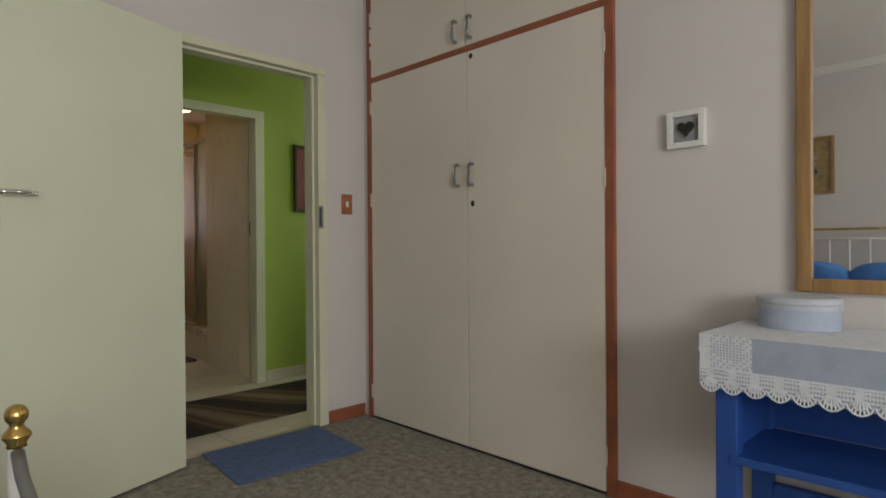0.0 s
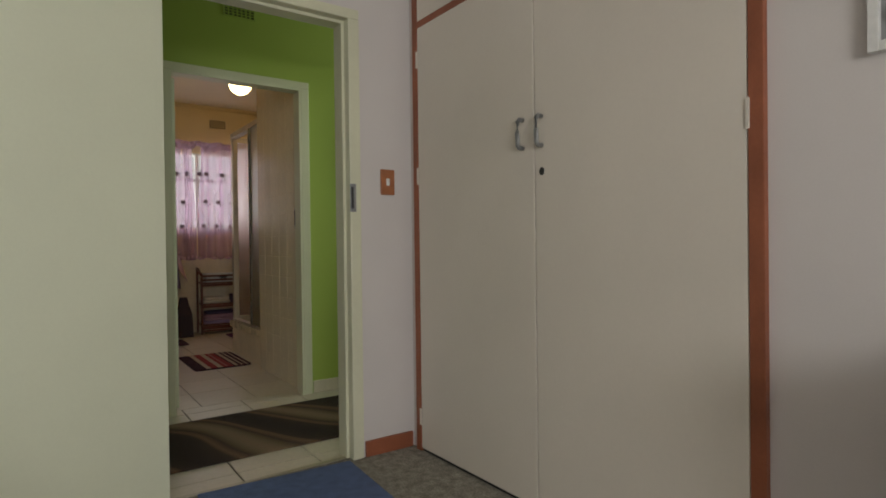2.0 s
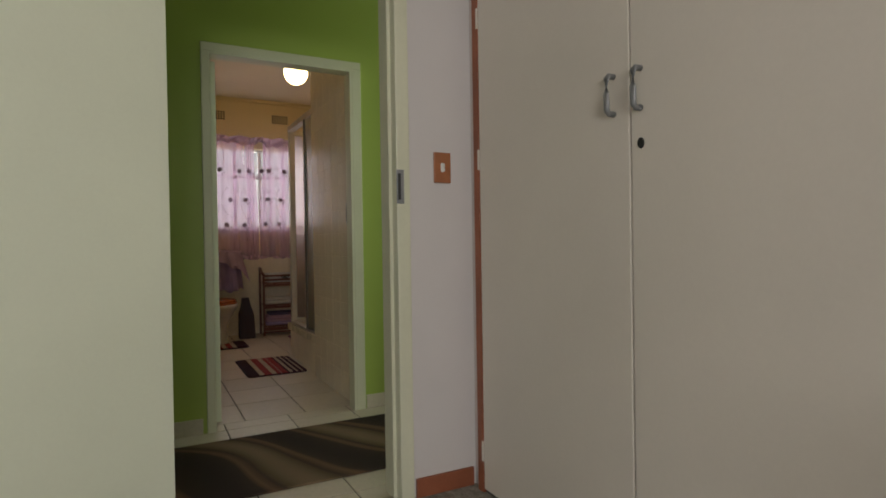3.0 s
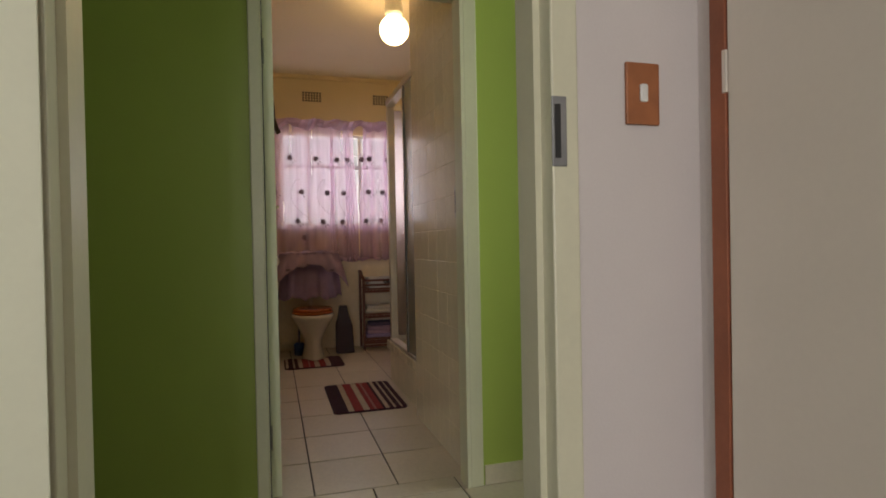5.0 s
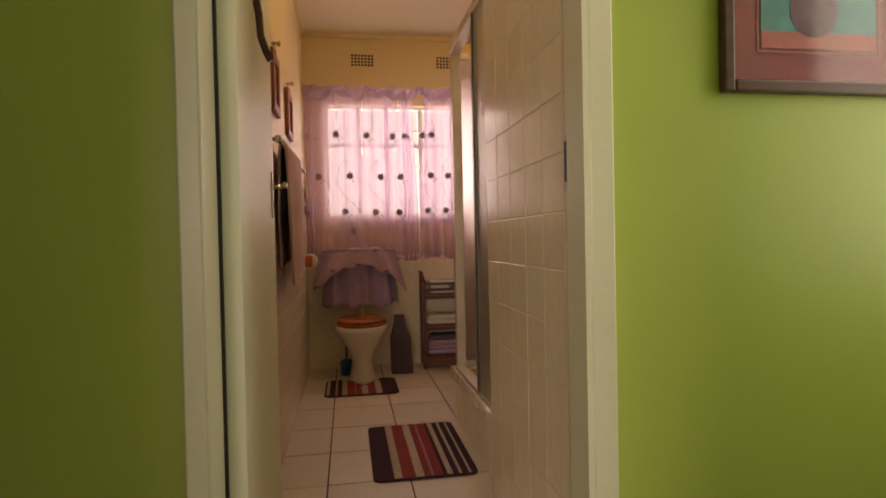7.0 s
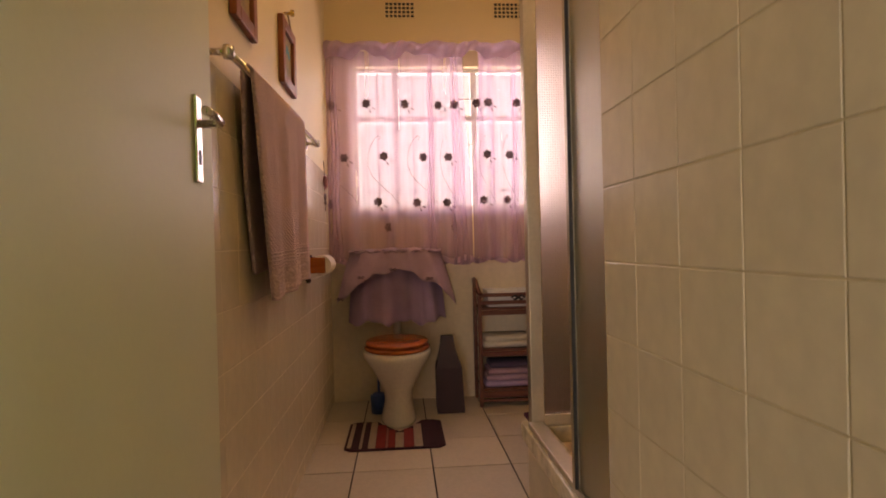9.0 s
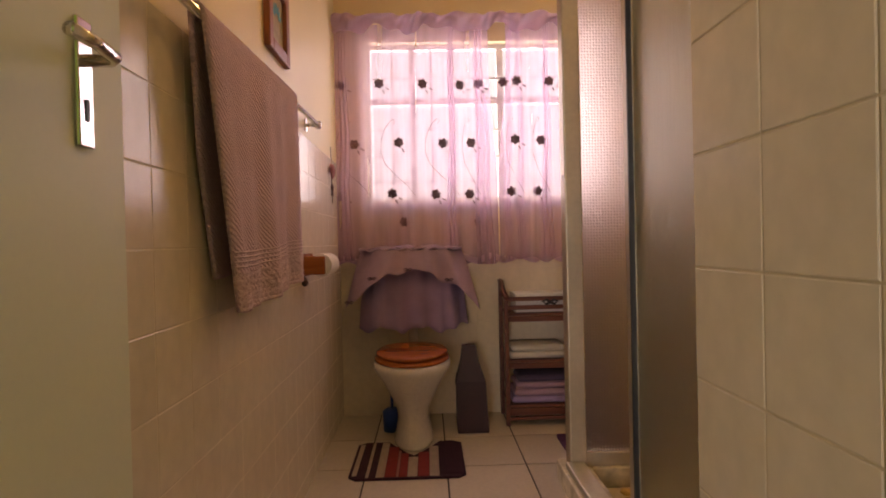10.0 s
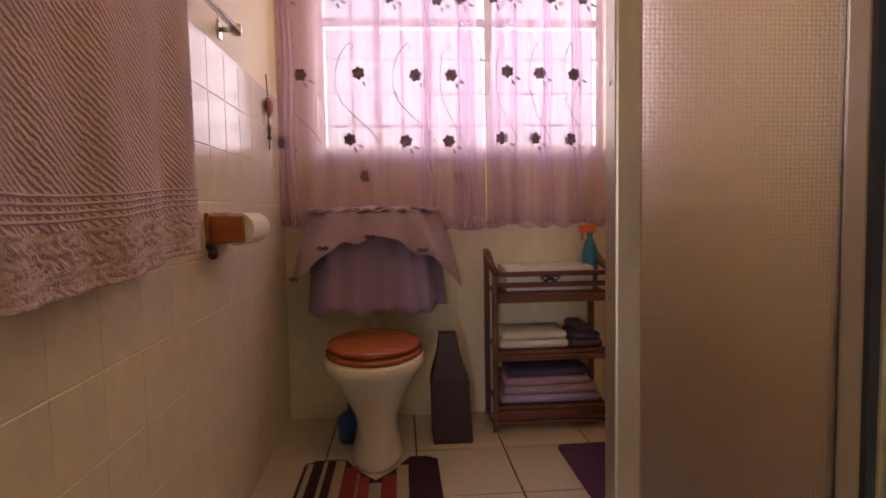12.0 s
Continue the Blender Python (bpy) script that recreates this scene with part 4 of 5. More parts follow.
def pelmet(u, v):
    y = CY0 - 0.002 + (CY1 - CY0) * u
    z = 2.215 + 0.008 * math.sin(u * 47) - (0.085 + 0.018 * math.sin(u * 31) + 0.012 * math.sin(u * 73 + 1)) * v
    return (-7.10 + 0.034 * math.sin(v * math.pi) + 0.012 * math.sin(u * 110 + 4 * v + 2 * math.sin(u * 23)), y, z)


soft(part("gathered_heading", sheet(bmesh.new(), 260, 8, pelmet), SHEER2, ct, "ruched mauve curtain heading"))
part("curtain_rod", tube(bmesh.new(), [(-7.115, CY0 - 0.004, 2.175), (-7.115, CY1, 2.175)], 0.008), WHITE, ct, "", True)
soft(part("hem", sheet(bmesh.new(), 200, 3, lambda u, v: (fold(CY0 + (CY1 - CY0) * u, 0.87) + 0.006 + 0.004 * math.sin(u * 150), CY0 + (CY1 - CY0) * u, 0.895 - 0.035 * v + 0.012 * math.sin((CY0 + (CY1 - CY0) * u) * 40))), SHEER2, ct, "ruffled hem"))


def flower(bm, y, z, s, turn):
    x = fold(y, z) + 0.006 + (0.012 if y > 2.1 else 0)
    for k in range(6):
        a = turn + k * math.pi / 3
        cy, cz = y + 0.72 * s * math.cos(a), z + 0.72 * s * math.sin(a)
        bm.faces.new([bm.verts.new((x + 0.0004 * k, cy + 0.40 * s * math.cos(b), cz + 0.40 * s * math.sin(b))) for b in [2 * math.pi * j / 8 for j in range(8)]])
    bm.faces.new([bm.verts.new((x + 0.003, y + 0.42 * s * math.cos(b), z + 0.42 * s * math.sin(b))) for b in [2 * math.pi * j / 8 for j in range(8)]])
    for a in (-1.1, -0.5):
        cy, cz = y + 2.0 * s * math.cos(a), z + 1.5 * s * math.sin(a) - 0.4 * s
        bm.faces.new([bm.verts.new((x + 0.001, cy + 0.55 * s * math.cos(b) * math.cos(a) - 0.2 * s * math.sin(b) * math.sin(a), cz + 0.55 * s * math.cos(b) * math.sin(a) + 0.2 * s * math.sin(b) * math.cos(a))) for b in [2 * math.pi * j / 7 for j in range(7)]])
    return bm


STEM = ((0.085, -0.29), (0.045, -0.235), (-0.02, -0.175), (-0.075, -0.115), (-0.098, -0.05), (-0.095, 0.02), (-0.075, 0.08), (-0.05, 0.115), (-0.03, 0.132), (-0.018, 0.12), (-0.028, 0.105))


def stem(bm, y, z):
    """A thread that sweeps up in an S and ends in a curl."""
    tube(bm, [(fold(y + a, z + b) + 0.006 + (0.012 if y > 2.1 else 0), y + a * (0.5 if y > 1.9 else 1), z + b) for a, b in STEM], 0.0017, 4)
    return bm


ys = {1.84: (1.28, 1.488, 1.725, 1.93, 2.03, 2.17, 2.24, 2.42, 2.56), 1.517: (1.345, 1.588, 1.831, 1.985, 2.225, 2.37, 2.52), 1.236: (1.27, 1.547, 1.785, 1.97, 2.2, 2.345, 2.5), 1.08: (1.61, 2.02)}
for z, row in ys.items():
    for i, y in enumerate(row):
        part("embroidered_flower", flower(bmesh.new(), y, z + 0.006 * math.sin(9 * y), 0.0255, 1.7 * i), EMBROIDERY, ct)
        if 1.4 < z < 1.8:
            part("embroidered_stem", stem(bmesh.new(), y, z), EMBROIDERY, ct)

# plum gift bag beside the toilet
bg = thing("gift_bag", (-6.92, 1.945, 0), "dark plum tapered bottle bag standing on the floor", "bag")
bm = bmesh.new()
sec = [(0, 0.078, 0.06), (0.02, 0.08, 0.062), (0.26, 0.074, 0.058), (0.36, 0.045, 0.045), (0.44, 0.034, 0.03)]
rings = [[bm.verts.new((-6.92 + sx * b, 1.945 + sy * a - 0.012 * (z / 0.44), z)) for sx, sy in ((1, -1), (1, 1), (-1, 1), (-1, -1))] for z, a, b in sec]
for r0, r1 in zip(rings, rings[1:]):
    for k in range(4):
        bm.faces.new((r0[k], r0[(k + 1) % 4], r1[(k + 1) % 4], r1[k]))
bm.faces.new(rings[0][::-1])
bm.faces.new(rings[-1])
part("bag_body", bm, PLUM, bg)
part("cord", tube(bmesh.new(), [(-6.90, 1.87, 0.30), (-6.87, 1.862, 0.26), (-6.865, 1.866, 0.21), (-6.87, 1.868, 0.12)], 0.006, 6), PLUM, bg)

br = thing("toilet_brush", (-6.95, 1.52, 0), "dark blue toilet brush holder behind the toilet", "toilet brush")
part("holder", loft(bmesh.new(), [(-6.95, 1.53, 0, 0.045, 0.045), (-6.95, 1.53, 0.10, 0.05, 0.05), (-6.95, 1.53, 0.115, 0.03, 0.03)], 18), BLUE_PAINT, br, "", True)
part("brush_handle", tube(bmesh.new(), [(-6.95, 1.53, 0.11), (-6.95, 1.53, 0.27)], 0.008), BLUE_PAINT, br, "", True)

# slatted rack
rk = thing("towel_rack", (-7.08, 2.37, 0), "red-brown stained slatted wooden rack with three shelves", "rack")
RX0, RX1, RY0, RY1 = -7.20, -6.95, 2.125, 2.63
for y0 in (RY0, RY1 - 0.022):
    part("upright", boxes((RX1 - 0.028, RX1, y0, y0 + 0.022, 0, 0.66), bevel=0.003), RACKWOOD, rk)
    part("upright", boxes((RX0, RX0 + 0.028, y0, y0 + 0.022, 0, 0.735), bevel=0.003), RACKWOOD, rk)
    part("arm_rail", tube(bmesh.new(), [(RX0 - 0.005, y0 + 0.011, 0.745), (RX0 + 0.06, y0 + 0.011, 0.74), (RX0 + 0.14, y0 + 0.011, 0.70), (RX1 + 0.01, y0 + 0.011, 0.675)], 0.015, 8), RACKWOOD, rk, "", True)
for z in (0.095, 0.33, 0.575):
    for k in range(5):
        x = RX0 + 0.01 + k * 0.05
        part("shelf_slat", boxes((x, x + 0.034, RY0 + 0.022, RY1 - 0.022, z, z + 0.014), bevel=0.002), RACKWOOD, rk)
    part("shelf_rail", boxes((RX1 - 0.016, RX1 - 0.002, RY0 + 0.022, RY1 - 0.022, z - 0.03, z - 0.002), bevel=0.002), RACKWOOD, rk)
for z in (0.62, 0.665):
    part("gallery_rail", boxes((RX1 - 0.016, RX1 - 0.002, RY0 + 0.022, RY1 - 0.022, z - 0.012, z + 0.01), bevel=0.003), RACKWOOD, rk)
for z in (0.04, 0.065):
    part("foot_slat", boxes((RX1 - 0.016, RX1 - 0.002, RY0 + 0.022, RY1 - 0.022, z - 0.011, z + 0.006), bevel=0.002), RACKWOOD, rk)
part("bow_ornament", bow(bmesh.new(), RX1 + 0.004, 2.365, 0.645, 0.04), BLACK, rk, "dark ornament on the top rail", True)


def folded(name, y0, y1, z0, cloths, label, h=0.032, x1=-6.975):
    f = thing(name, ((RX0 + x1) / 2, (y0 + y1) / 2, z0), label, "towel", "folded towels on the rack")
    for k, material in enumerate(cloths):
        bm = bmesh.new()
        tw = 0.01 * math.sin(k * 2.1)
        box(bm, RX0 + 0.02 + tw, x1 - 0.006 * k, y0 + 0.012 * k, y1 - 0.015 * k + tw, z0 + k * h + 0.001, z0 + (k + 1) * h, bevel=h * 0.42)
        part("fold", bm, material, f, "", True)
    return f


folded("white_towel", 2.155, 2.455, 0.345, [TOWELWHITE, TOWELWHITE], "white folded towels on the middle shelf", 0.036)
folded("dark_towel", 2.465, 2.6, 0.345, [VIOLET, VIOLET, VIOLET], "dark violet folded cloth on the middle shelf", 0.03)
folded("lilac_towel", 2.16, 2.59, 0.11, [LILAC, ROSE_TOWEL, ROSE_TOWEL, VIOLET], "rose, lilac and dark violet folded towels on the bottom shelf", 0.036)
tn = thing("white_box", (-7.09, 2.37, 0.59), "white flat box on the top shelf", "box")
part("box_body", boxes((-7.17, -6.985, 2.19, 2.56, 0.59, 0.665), bevel=0.004), LIDWHITE, tn)
part("lid", boxes((-7.173, -6.982, 2.187, 2.563, 0.665, 0.69), bevel=0.005), LIDWHITE, tn)
sp = thing("spray_bottle", (-7.10, 2.60, 0.59), "teal spray bottle with an orange trigger head", "bottle")
part("bottle", loft(bmesh.new(), [(-7.10, 2.585, 0.59, 0.03, 0.034), (-7.10, 2.585, 0.73, 0.032, 0.036), (-7.10, 2.585, 0.775, 0.024, 0.026), (-7.10, 2.585, 0.80, 0.013, 0.013), (-7.10, 2.585, 0.825, 0.013, 0.013)], 20), BLUEPLASTIC, sp, "", True)
part("trigger_head", boxes((-7.115, -7.085, 2.54, 2.61, 0.825, 0.86), (-7.106, -7.094, 2.545, 2.556, 0.79, 0.825), bevel=0.004), ORANGEPLASTIC, sp, "orange trigger head")


# bath mats
def rounded(x0, x1, y0, y1, r):
    pts = []
    for cx, cy, a0 in ((x1 - r, y1 - r, 0), (x0 + r, y1 - r, 90), (x0 + r, y0 + r, 180), (x1 - r, y0 + r, 270)):
        for k in range(6):
            a = radians(a0 + 18 * k)
            pts.append((cx + r * math.cos(a), cy + r * math.sin(a)))
    return pts


def striped_mat(name, x0, x1, y0, y1, bands, label, notch=None):
    m_ = thing(name, ((x0 + x1) / 2, (y0 + y1) / 2, 0), label, "bath mat", "striped bath mats")
    if notch is None:
        part("border", prism(bmesh.new(), rounded(x0, x1, y0, y1, 0.035), 0.0005, 0.010), ST_DARK, m_, "dark plum bound edge")
    else:
        ny0, ny1, nx = notch
        cy, hw = (ny0 + ny1) / 2, (ny1 - ny0) / 2
        pts = [(x1, y0 + 0.03), (x1, y1 - 0.03), (x1 - 0.03, y1), (x0 + 0.03, y1), (x0, y1 - 0.04)]
        pts += [(nx - (nx - x0) * abs(math.cos(a)) ** 1.2, cy + hw * math.cos(a)) for a in [math.pi * k / 12 for k in range(13)]]
        pts += [(x0, y0 + 0.04), (x0 + 0.03, y0), (x1 - 0.03, y0)]
        part("border", prism(bmesh.new(), pts, 0.0005, 0.010), ST_DARK, m_, "dark plum bound edge")
    total = sum(w for w, _ in bands)
    y = y0 + 0.012
    for i, (w, material) in enumerate(bands):
        wy = (y1 - y0 - 0.024) * w / total
        inset = 0.010 if 0 < i < len(bands) - 1 else 0.03
        xa, xb = x0 + inset, x1 - inset
        if notch is not None:
            mid = y + wy / 2
            if notch[0] - 0.01 < mid < notch[1] + 0.01:
                q = (mid - (notch[0] + notch[1]) / 2) / ((notch[1] - notch[0]) / 2)
                xa = notch[2] - (notch[2] - x0) * min(1, abs(q)) ** 1.2 + 0.022
        part("stripe", boxes((xa, xb, y, y + wy - 0.001, 0.004, 0.0125), bevel=0.003), material, m_)
        y += wy
    return m_


D_, C_, R_, K_ = ST_DARK, ST_CREAM, ST_RED, ST_PINK
striped_mat("bath_mat", -5.645, -4.945, 1.64, 2.09, [(7, D_), (3.4, C_), (5, R_), (3.6, C_), (2.4, R_), (1.5, K_), (3.6, R_), (1.4, D_), (2.4, C_), (2.2, D_), (1.4, C_), (2.6, D_), (1.2, C_), (1.6, D_)], "rounded bath mat with plum, cream and red stripes")
striped_mat("toilet_mat", -6.74, -6.315, 1.385, 1.872, [(2, C_), (3.4, D_), (1.4, C_), (2.6, D_), (3.4, C_), (4.4, R_), (1.2, K_), (3.2, R_), (4, C_), (4.6, R_), (4, C_), (9, D_)], "contour toilet mat with plum, cream and red stripes", (1.53, 1.77, -6.56))
pm = thing("purple_mat", (-6.55, 2.6, 0), "plain purple bath mat on the tiles", "bath mat")
part("mat_body", prism(bmesh.new(), rounded(-6.78, -6.3, 2.345, 2.9, 0.02), 0.0005, 0.012), PURPLE_MAT, pm)

# towel rail with towel on the left wall
tr = thing("towel_rail", (-5.68, LY, 1.45), "chrome towel rail on wall brackets", "towel rail")
part("bar", tube(bmesh.new(), [(-4.96, 1.288, 1.43), (-6.40, 1.288, 1.47)], 0.0095, 12), CHROME, tr, "", True)
for x, z in ((-4.97, 1.43), (-6.39, 1.47)):
    b_ = part("bracket", tube(bmesh.new(), [(x, LY, z), (x, 1.291, z)], 0.008, 10), CHROME, tr, "", True)
    part("rose", boxes((x - 0.016, x + 0.016, LY, LY + 0.006, z - 0.028, z + 0.028), bevel=0.003), CHROME, b_)
    part("end_cap", loft(bmesh.new(), [(x, 1.288, z - 0.015, 0.012, 0.012), (x, 1.288, z, 0.015, 0.015), (x, 1.288, z + 0.015, 0.012, 0.012)], 14), CHROME, b_, "", True)

tw = thing("bath_towel", (-5.62, 1.32, 0.83), "dusty mauve textured bath towel hanging on the rail", "towel")


TOWEL_RUN = 0.55 + 0.03 + 0.625


def towel_at(u, v):
    x = -5.13 - 0.805 * u
    ztop = 1.436 + 0.035 * u
    # v from the hem at the back, over the bar, to the front hem
    back = 0.55
    s = v * TOWEL_RUN
    wav = 0.010 * math.sin(u * 13 + 0.7) + 0.006 * math.sin(u * 29)
    if s < back:
        drop = back - s
        return (x - 0.28 * (1 - u) * drop, 1.276 - 0.022 * min(1, drop / 0.3) + 0.3 * wav * drop, ztop + 0.008 - drop)
    if s < back + 0.03:
        a = math.pi * (s - back) / 0.03
        return (x, 1.288 - 0.012 * math.cos(a), ztop + 0.008 + 0.008 * math.sin(a))
    drop = s - back - 0.03
    return (x - 0.24 * (1 - u) * drop, 1.300 + wav * (0.2 + 1.4 * drop), ztop + 0.008 - drop * (1 + 0.02 * u + 0.012 * math.sin(5 * u)))


def on_front(u, drop, out):
    p = Vector(towel_at(u, (0.58 + drop) / TOWEL_RUN))
    return p + Vector((0, out, 0))


thick(soft(part("towel_cloth", sheet(bmesh.new(), 60, 70, towel_at), TOWEL, tw)), 0.009)
for k in range(4):
    d = 0.487 + 0.011 * k
    part("woven_band", sheet(bmesh.new(), 40, 2, lambda u, v: on_front(u, d + 0.006 * v, 0.0055 + 0.0022 * math.sin(math.pi * v))), TOWEL_BAND, tw, "smooth paler woven band")
soft(part("lace_border", sheet(bmesh.new(), 160, 24, lambda u, v: on_front(u, 0.535 + 0.088 * v, 0.0065 + 0.003 * math.sin(u * 95 + 5 * math.sin(v * 9)) * math.sin(v * 14 + 3 * math.sin(u * 40)))), TOWEL_BAND, tw, "crinkled lace-like border"))
thick(soft(part("hem", sheet(bmesh.new(), 60, 2, lambda u, v: on_front(u, 0.616 + 0.010 * v, 0.001)), TOWEL_BAND, tw, "pale stitched hem")), 0.012)

# framed pictures on the left wall
for x0, x1, z0, z1, k in ((-5.17, -5.40, 1.60, 1.87, 0), (-5.80, -6.06, 1.60, 1.86, 1)):
    p_ = thing("framed_picture", ((x0 + x1) / 2, LY, z0), "small dark wooden frame with a painted plant hung on a cord", "picture", "pair of small pictures")
    b = 0.042
    part("frame", boxes((x1, x1 + b, LY, LY + 0.022, z0, z1), (x0 - b, x0, LY, LY + 0.022, z0, z1), (x1 + b, x0 - b, LY, LY + 0.022, z0, z0 + b), (x1 + b, x0 - b, LY, LY + 0.022, z1 - b, z1), bevel=0.004), REDBROWN, p_)
    part("picture_panel", boxes((x1 + b, x0 - b, LY, LY + 0.008, z0 + b, z1 - b)), OCHRE, p_, "ochre painted panel")
    bm = bmesh.new()
    cx, cz = (x0 + x1) / 2, (z0 + z1) / 2
    for j in range(7):
        a = 0.4 + j * 0.4
        bm.faces.new([bm.verts.new((cx + 0.035 * math.cos(a) + 0.02 * math.cos(c) * math.cos(a) - 0.009 * math.sin(c) * math.sin(a), LY + 0.009 + 0.0003 * j, cz + 0.035 * math.sin(a) + 0.02 * math.cos(c) * math.sin(a) + 0.009 * math.sin(c) * math.cos(a))) for c in [2 * math.pi * q / 8 for q in range(8)]])
    tagged(part("painted_leaves", bm, TEALPAINT if k else LEAFGREEN, p_), kind="stuff")
    part("cord", tube(bmesh.new(), [(x0 - 0.02, LY + 0.012, z1 - 0.01), (cx, LY + 0.014, z1 + 0.055), (x1 + 0.02, LY + 0.012, z1 - 0.01)], 0.003, 6), OAK, p_)
    nb = part("wall_knob", loft(bmesh.new(), [(0, 0, 0, 0.006, 0.006), (0, 0, 0.025, 0.006, 0.006), (0, 0, 0.028, 0.014, 0.014), (0, 0, 0.04, 0.012, 0.012)], 14), BRASS, None, "", True)
    nb.data.transform(Matrix.Translation((cx - 0.0, LY, z1 + 0.05)) @ pose(0, 0, 0, -90, 0, 0))
    nb.data.transform(Matrix.Translation(-p_.location))
    nb.parent = p_

# toilet roll holder
th = thing("toilet_roll_holder", (-6.28, LY, 0.89), "varnished wooden toilet roll holder with a paper roll", "toilet roll")
part("block", boxes((-6.40, -6.18, LY, LY + 0.016, 0.845, 0.935), (-6.195, -6.18, LY + 0.016, LY + 0.105, 0.855, 0.925), (-6.40, -6.385, LY + 0.016, LY + 0.105, 0.855, 0.925), bevel=0.004), SEATWOOD, th)
bm = loft(bmesh.new(), [(0, 0, -0.093, 0.044, 0.044), (0, 0, 0.093, 0.044, 0.044)], 28)
part("paper_roll", spun(bm, pose(-6.29, LY + 0.085, 0.89, 0, 90, 0)), PAPER, th, "white paper roll")
part("lower_peg", tube(bmesh.new(), [(-6.19, LY + 0.012, 0.85), (-6.17, LY + 0.03, 0.832), (-6.15, LY + 0.036, 0.826), (-6.14, LY + 0.036, 0.825)], 0.012, 10), DARKWOOD, th, "small dark wooden peg", True)
orn = thing("heart_ornament", (-6.93, LY, 1.2), "small hanging heart ornament on a cord", "ornament")
part("cord", tube(bmesh.new(), [(-6.93, LY + 0.012, 1.47), (-6.925, LY + 0.016, 1.40), (-6.925, LY + 0.018, 1.18)], 0.0025, 6), DARKWOOD, orn)
part("heart", loft(bmesh.new(), [(-6.925, LY + 0.02, 1.305, 0.004, 0.004), (-6.925, LY + 0.022, 1.33, 0.03, 0.012), (-6.925, LY + 0.022, 1.36, 0.035, 0.014), (-6.925, LY + 0.02, 1.38, 0.012, 0.008)], 16), ST_PINK, orn, "rose wooden heart", True)
part("bead", loft(bmesh.new(), [(-6.925, LY + 0.018, 1.22 + 0.02 * k, 0.009 - 0.004 * (k % 2), 0.009 - 0.004 * (k % 2)) for k in range(4)], 10), DARKWOOD, orn, "", True)

# shower enclosure
CZ = 0.30
sh = thing("shower_enclosure", (-5.2, 2.5, 0), "shower cubicle with textured glass in aluminium frames", "shower")
part("base", boxes((-5.70, -4.76, 2.135, 3.0, 0, 0.24)), GROUT, sh)
part("kerb", boxes((-5.71, -4.76, 2.112, 2.20, 0.24, CZ), (-5.71, -5.63, 2.20, 3.0, 0.24, CZ), bevel=0.004), MARBLE, sh, "veined cream tile kerb")
part("corner_post", boxes((-5.685, -5.63, 2.135, 2.185, CZ, 2.05), bevel=0.005), ALU, sh, "aluminium corner post")
part("track", boxes((-5.63, -4.76, 2.122, 2.175, CZ, CZ + 0.022), bevel=0.003), ALU, sh, "aluminium bottom track")
part("header", boxes((-5.63, -4.76, 2.12, 2.18, 2.01, 2.055), bevel=0.004), ALU, sh, "aluminium header")
part("door_stile", boxes((-5.086, -5.060, 2.118, 2.15, CZ + 0.022, 2.01), bevel=0.003), ALU, sh)
part("black_gap_strip", boxes((-5.0595, -5.0535, 2.117, 2.126, CZ + 0.022, 2.01)), BLACK, sh, "black rubber door seal")
part("glass_panel", boxes((-5.053, -4.765, 2.128, 2.134, CZ + 0.022, 2.01)), FROSTED, sh, "textured obscure glass")
part("glass_panel", boxes((-5.660, -5.654, 2.185, 2.58, CZ + 0.04, 1.985)), SHOWERGLASS, sh, "textured obscure glass")
part("side_rail", boxes((-5.672, -5.642, 2.185, 2.62, CZ, CZ + 0.04), bevel=0.003), ALU, sh)
part("side_rail", boxes((-5.672, -5.642, 2.185, 2.62, 1.985, 2.03), bevel=0.003), ALU, sh)
part("side_stile", boxes((-5.675, -5.638, 2.58, 2.62, CZ + 0.04, 1.985), bevel=0.003), ALU, sh)
part("glass_panel", boxes((-5.660, -5.654, 2.62, 2.99, CZ, 2.03)), SHOWERGLASS, sh, "textured obscure glass")
for z in (0.38, 0.762, 1.153, 1.69):
    part("screw", spun(loft(bmesh.new(), [(0, 0, 0, 0.006, 0.006), (0, 0, 0.002, 0.004, 0.004)], 10), pose(-5.6575, 2.135, z, 90, 0, 0)), STEEL, sh)
bm = bmesh.new()
for i in range(16):
    for j in range(13):
        cx, cy = -5.60 + i * 0.052 + random.uniform(-0.006, 0.006), 2.225 + j * 0.058 + random.uniform(-0.006, 0.006)
        r = random.uniform(0.019, 0.026)
        loft(bm, [(cx, cy, 0.24, r, r * 0.8), (cx, cy, 0.247, r * 0.8, r * 0.65), (cx, cy, 0.25, r * 0.3, r * 0.25)], 8)
tagged(part("pebbles", bm, PEBBLE, sh, "ochre and cream pebble shower floor", True), kind="stuff")

# ---- tiles, last ----
tile_meshes = {}


def tile_mesh(w, h, d, material):
    """A bevelled tile lying in x (w) and y (h), shared by all tiles of its size."""
    key = (round(w, 4), round(h, 4), round(d, 4), material.name)
    if key not in tile_meshes:
        me = bpy.data.meshes.new("tile")
        e = min(0.0016, w / 3, h / 3)
        lo = [(0, 0, 0), (w, 0, 0), (w, h, 0), (0, h, 0)]
        mid = [(x, y, d - 0.0008) for x, y, z in lo]
        hi = [(e, e, d), (w - e, e, d), (w - e, h - e, d), (e, h - e, d)]
        quads = [tuple(range(8, 12))] + [(k, (k + 1) % 4, (k + 1) % 4 + 4, k + 4) for k in range(4)] + [(k + 4, (k + 1) % 4 + 4, (k + 1) % 4 + 8, k + 8) for k in range(4)]
        me.from_pydata(lo + mid + hi, [], quads)
        me.materials.append(material)
        tile_meshes[key] = me
    return tile_meshes[key]


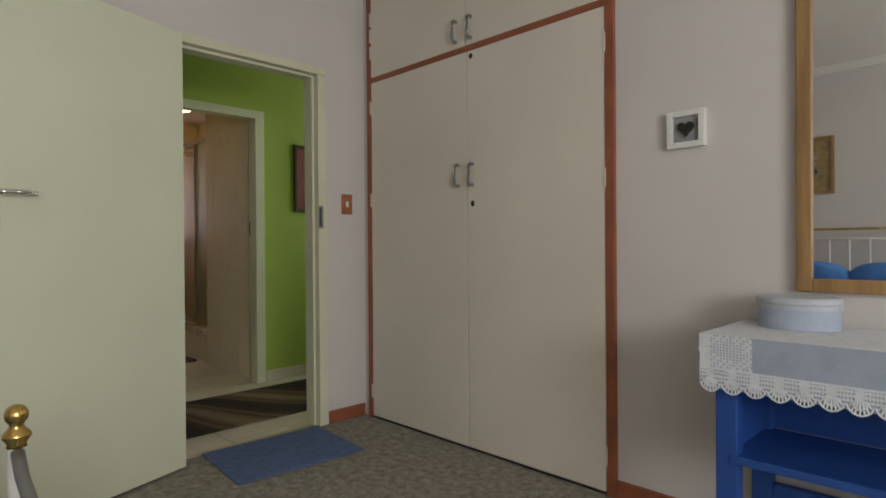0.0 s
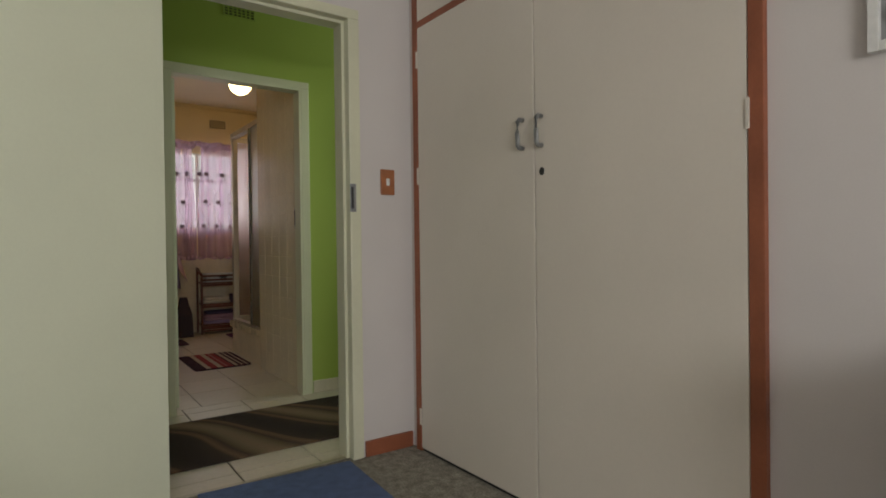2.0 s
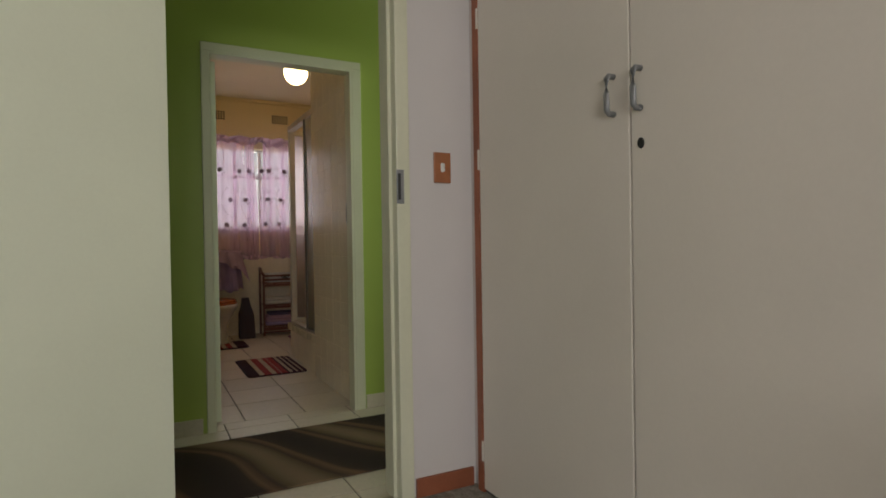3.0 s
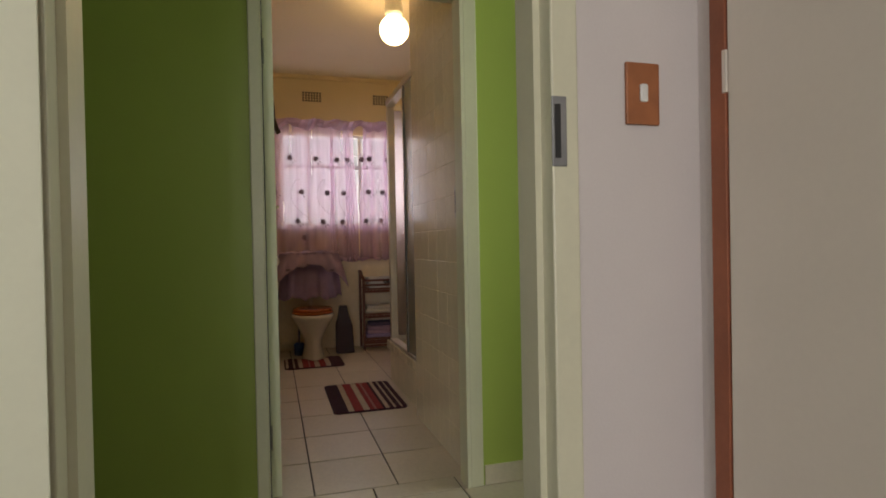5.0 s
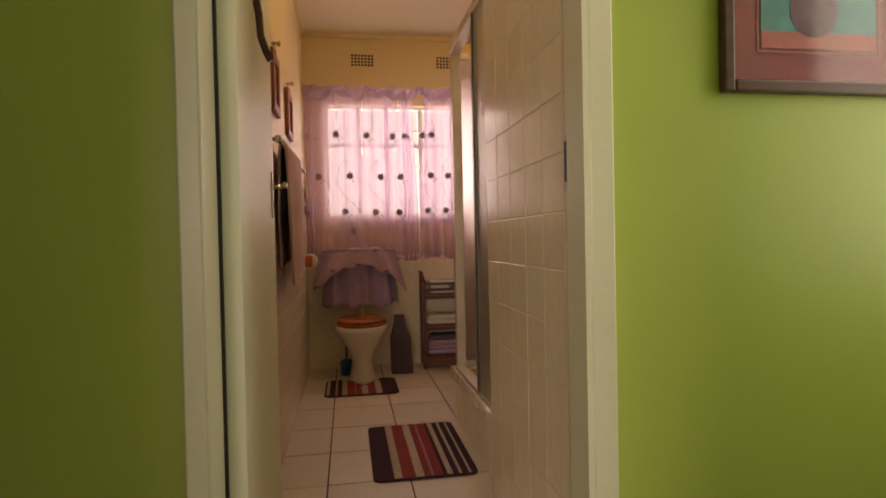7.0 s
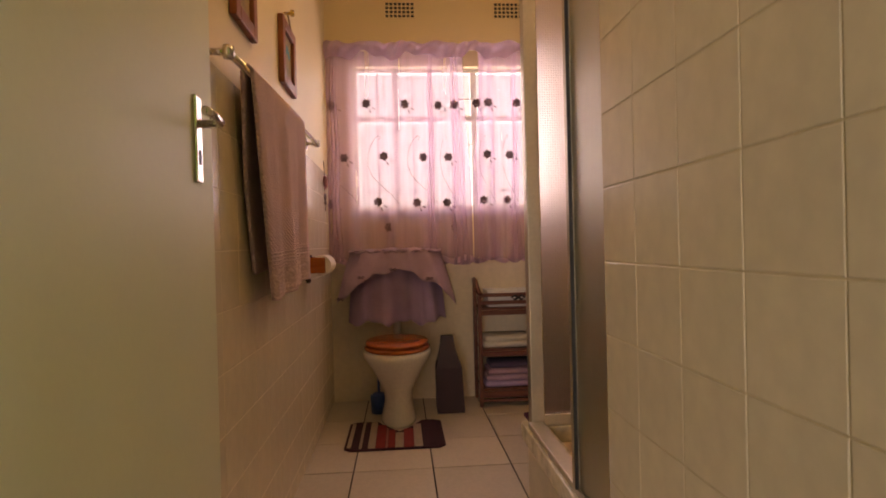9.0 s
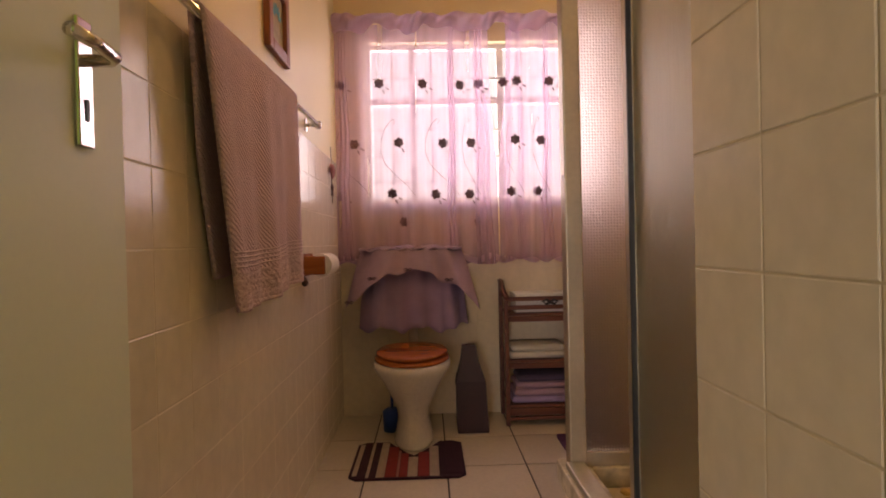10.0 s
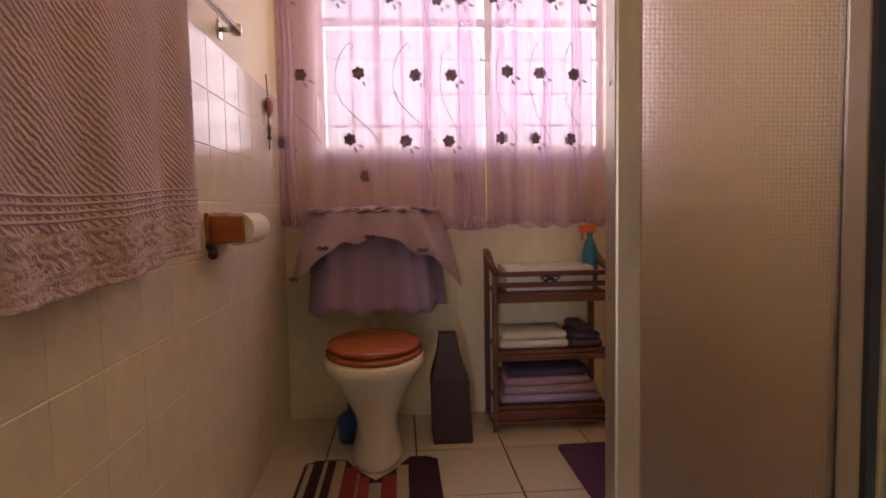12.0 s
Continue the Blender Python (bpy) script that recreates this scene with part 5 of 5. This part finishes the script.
def lay(parent, m, w, h, d, material, gap):
    if w < 0.012 or h < 0.012:
        return
    ob = new("tile", tile_mesh(w - gap, h - gap, d, material))
    ob.parent = parent
    ob.matrix_world = m @ Matrix.Translation((gap / 2, gap / 2, 0)) @ pose(0, 0, 0, random.uniform(-0.12, 0.12), random.uniform(-0.12, 0.12), 0)


# floor tiles: bathroom, then hall
def floor_run(xs, ys):
    for x0, x1 in zip(xs, xs[1:]):
        for y0, y1 in zip(ys, ys[1:]):
            lay(slab, Matrix.Translation((x0, y0, -0.006)), x1 - x0, y1 - y0, 0.006, FTILE, 0.007)


floor_run([-7.22] + [-6.81 + 0.3675 * k for k in range(9)], [LY, 1.452, 1.796, 2.14, 2.484, 2.828, 3.0])
floor_run([-3.87, -3.745, -3.383, -3.021, -2.66, -2.545], [-0.075 + 0.3525 * k for k in range(12)])

# wall tiles: the partition by the shower (faces -y)
part_wall = [o for o in scene.objects if o.name == "wall_bath_partition"][0]
face_s = Matrix(((1, 0, 0, 0), (0, 0, -1, RY + 0.008), (0, 1, 0, 0), (0, 0, 0, 1)))
xs = [-4.76] + [-4.60 + 0.1625 * k for k in range(5)] + [-3.874]
zs = [0] + [0.168 + 0.1512 * k for k in range(16)] + [2.58, H]
for x0, x1 in zip(xs, xs[1:]):
    for z0, z1 in zip(zs, zs[1:]):
        lay(part_wall, face_s @ Matrix.Translation((x0, z0, 0)), x1 - x0, z1 - z0, 0.008, WTILE, 0.0026)

# left wall (faces +y) and window wall (faces +x), up to 1.415
south = [o for o in scene.objects if o.name == "wall_bath_south"][0]
face_n = Matrix(((-1, 0, 0, 0), (0, 0, 1, LY - 0.004), (0, 1, 0, 0), (0, 0, 0, 1)))
rows_z = [0, 0.065] + [0.065 + 0.15 * k for k in range(1, 10)]
part("grout_bed", boxes((BW, -3.875, LY, LY + 0.0053, 0, 1.415)), GROUT, south)
for k in range(16):
    x0 = -4.876 - 0.1525 * k
    for z0, z1 in zip(rows_z, rows_z[1:]):
        w = min(0.1525, x0 - BW)
        lay(south, face_n @ Matrix.Translation((-x0, z0, 0)), w, z1 - z0, 0.010, WTILE, 0.0018)
for k in range(6):
    for z0, z1 in zip(rows_z, rows_z[1:]):
        lay(south, face_n @ Matrix.Translation((4.876 - 0.1525 * (k + 1), z0, 0)), 0.1525, z1 - z0, 0.010, WTILE, 0.0018)
face_e = Matrix(((0, 0, 1, BW - 0.004), (1, 0, 0, 0), (0, 1, 0, 0), (0, 0, 0, 1)))
part("grout_bed", boxes((BW, BW + 0.0053, LY, 3.0, 0, 0.965)), GROUT, wall_window)
for k in range(12):
    for z0, z1 in zip(rows_z[:8], rows_z[1:8]):
        w = min(0.1525, 3.0 - (LY + 0.006 + 0.1525 * k))
        lay(wall_window, face_e @ Matrix.Translation((LY + 0.006 + 0.1525 * k, z0, 0)), w, z1 - z0, 0.010, WTILE, 0.0018)
# shower kerb face
shower = [o for o in scene.objects if o.name == "shower_enclosure"][0]
kerb_face = Matrix(((1, 0, 0, 0), (0, 0, -1, 2.135), (0, 1, 0, 0), (0, 0, 0, 1)))
for k in range(6):
    for z0, z1 in ((0, 0.12), (0.12, 0.24)):
        x0 = -5.70 + 0.1575 * k
        lay(shower, kerb_face @ Matrix.Translation((x0, z0, 0)), 0.1575, z1 - z0, 0.010, WTILE, 0.0018)
# hall skirting tiles on the green wall
hall = [o for o in scene.objects if o.name == "wall_hall_west"][0]
face_h = Matrix(((0, 0, 1, -3.742), (1, 0, 0, 0), (0, 1, 0, 0), (0, 0, 0, 1)))
for k in range(5):
    lay(hall, face_h @ Matrix.Translation((B1 + 0.062 + 0.33 * k, 0, 0)), 0.33, 0.085, 0.008, FTILE, 0.004)
    lay(hall, face_h @ Matrix.Translation((B0 - 0.062 - 0.33 * (k + 1), 0, 0)), 0.33, 0.085, 0.008, FTILE, 0.004)
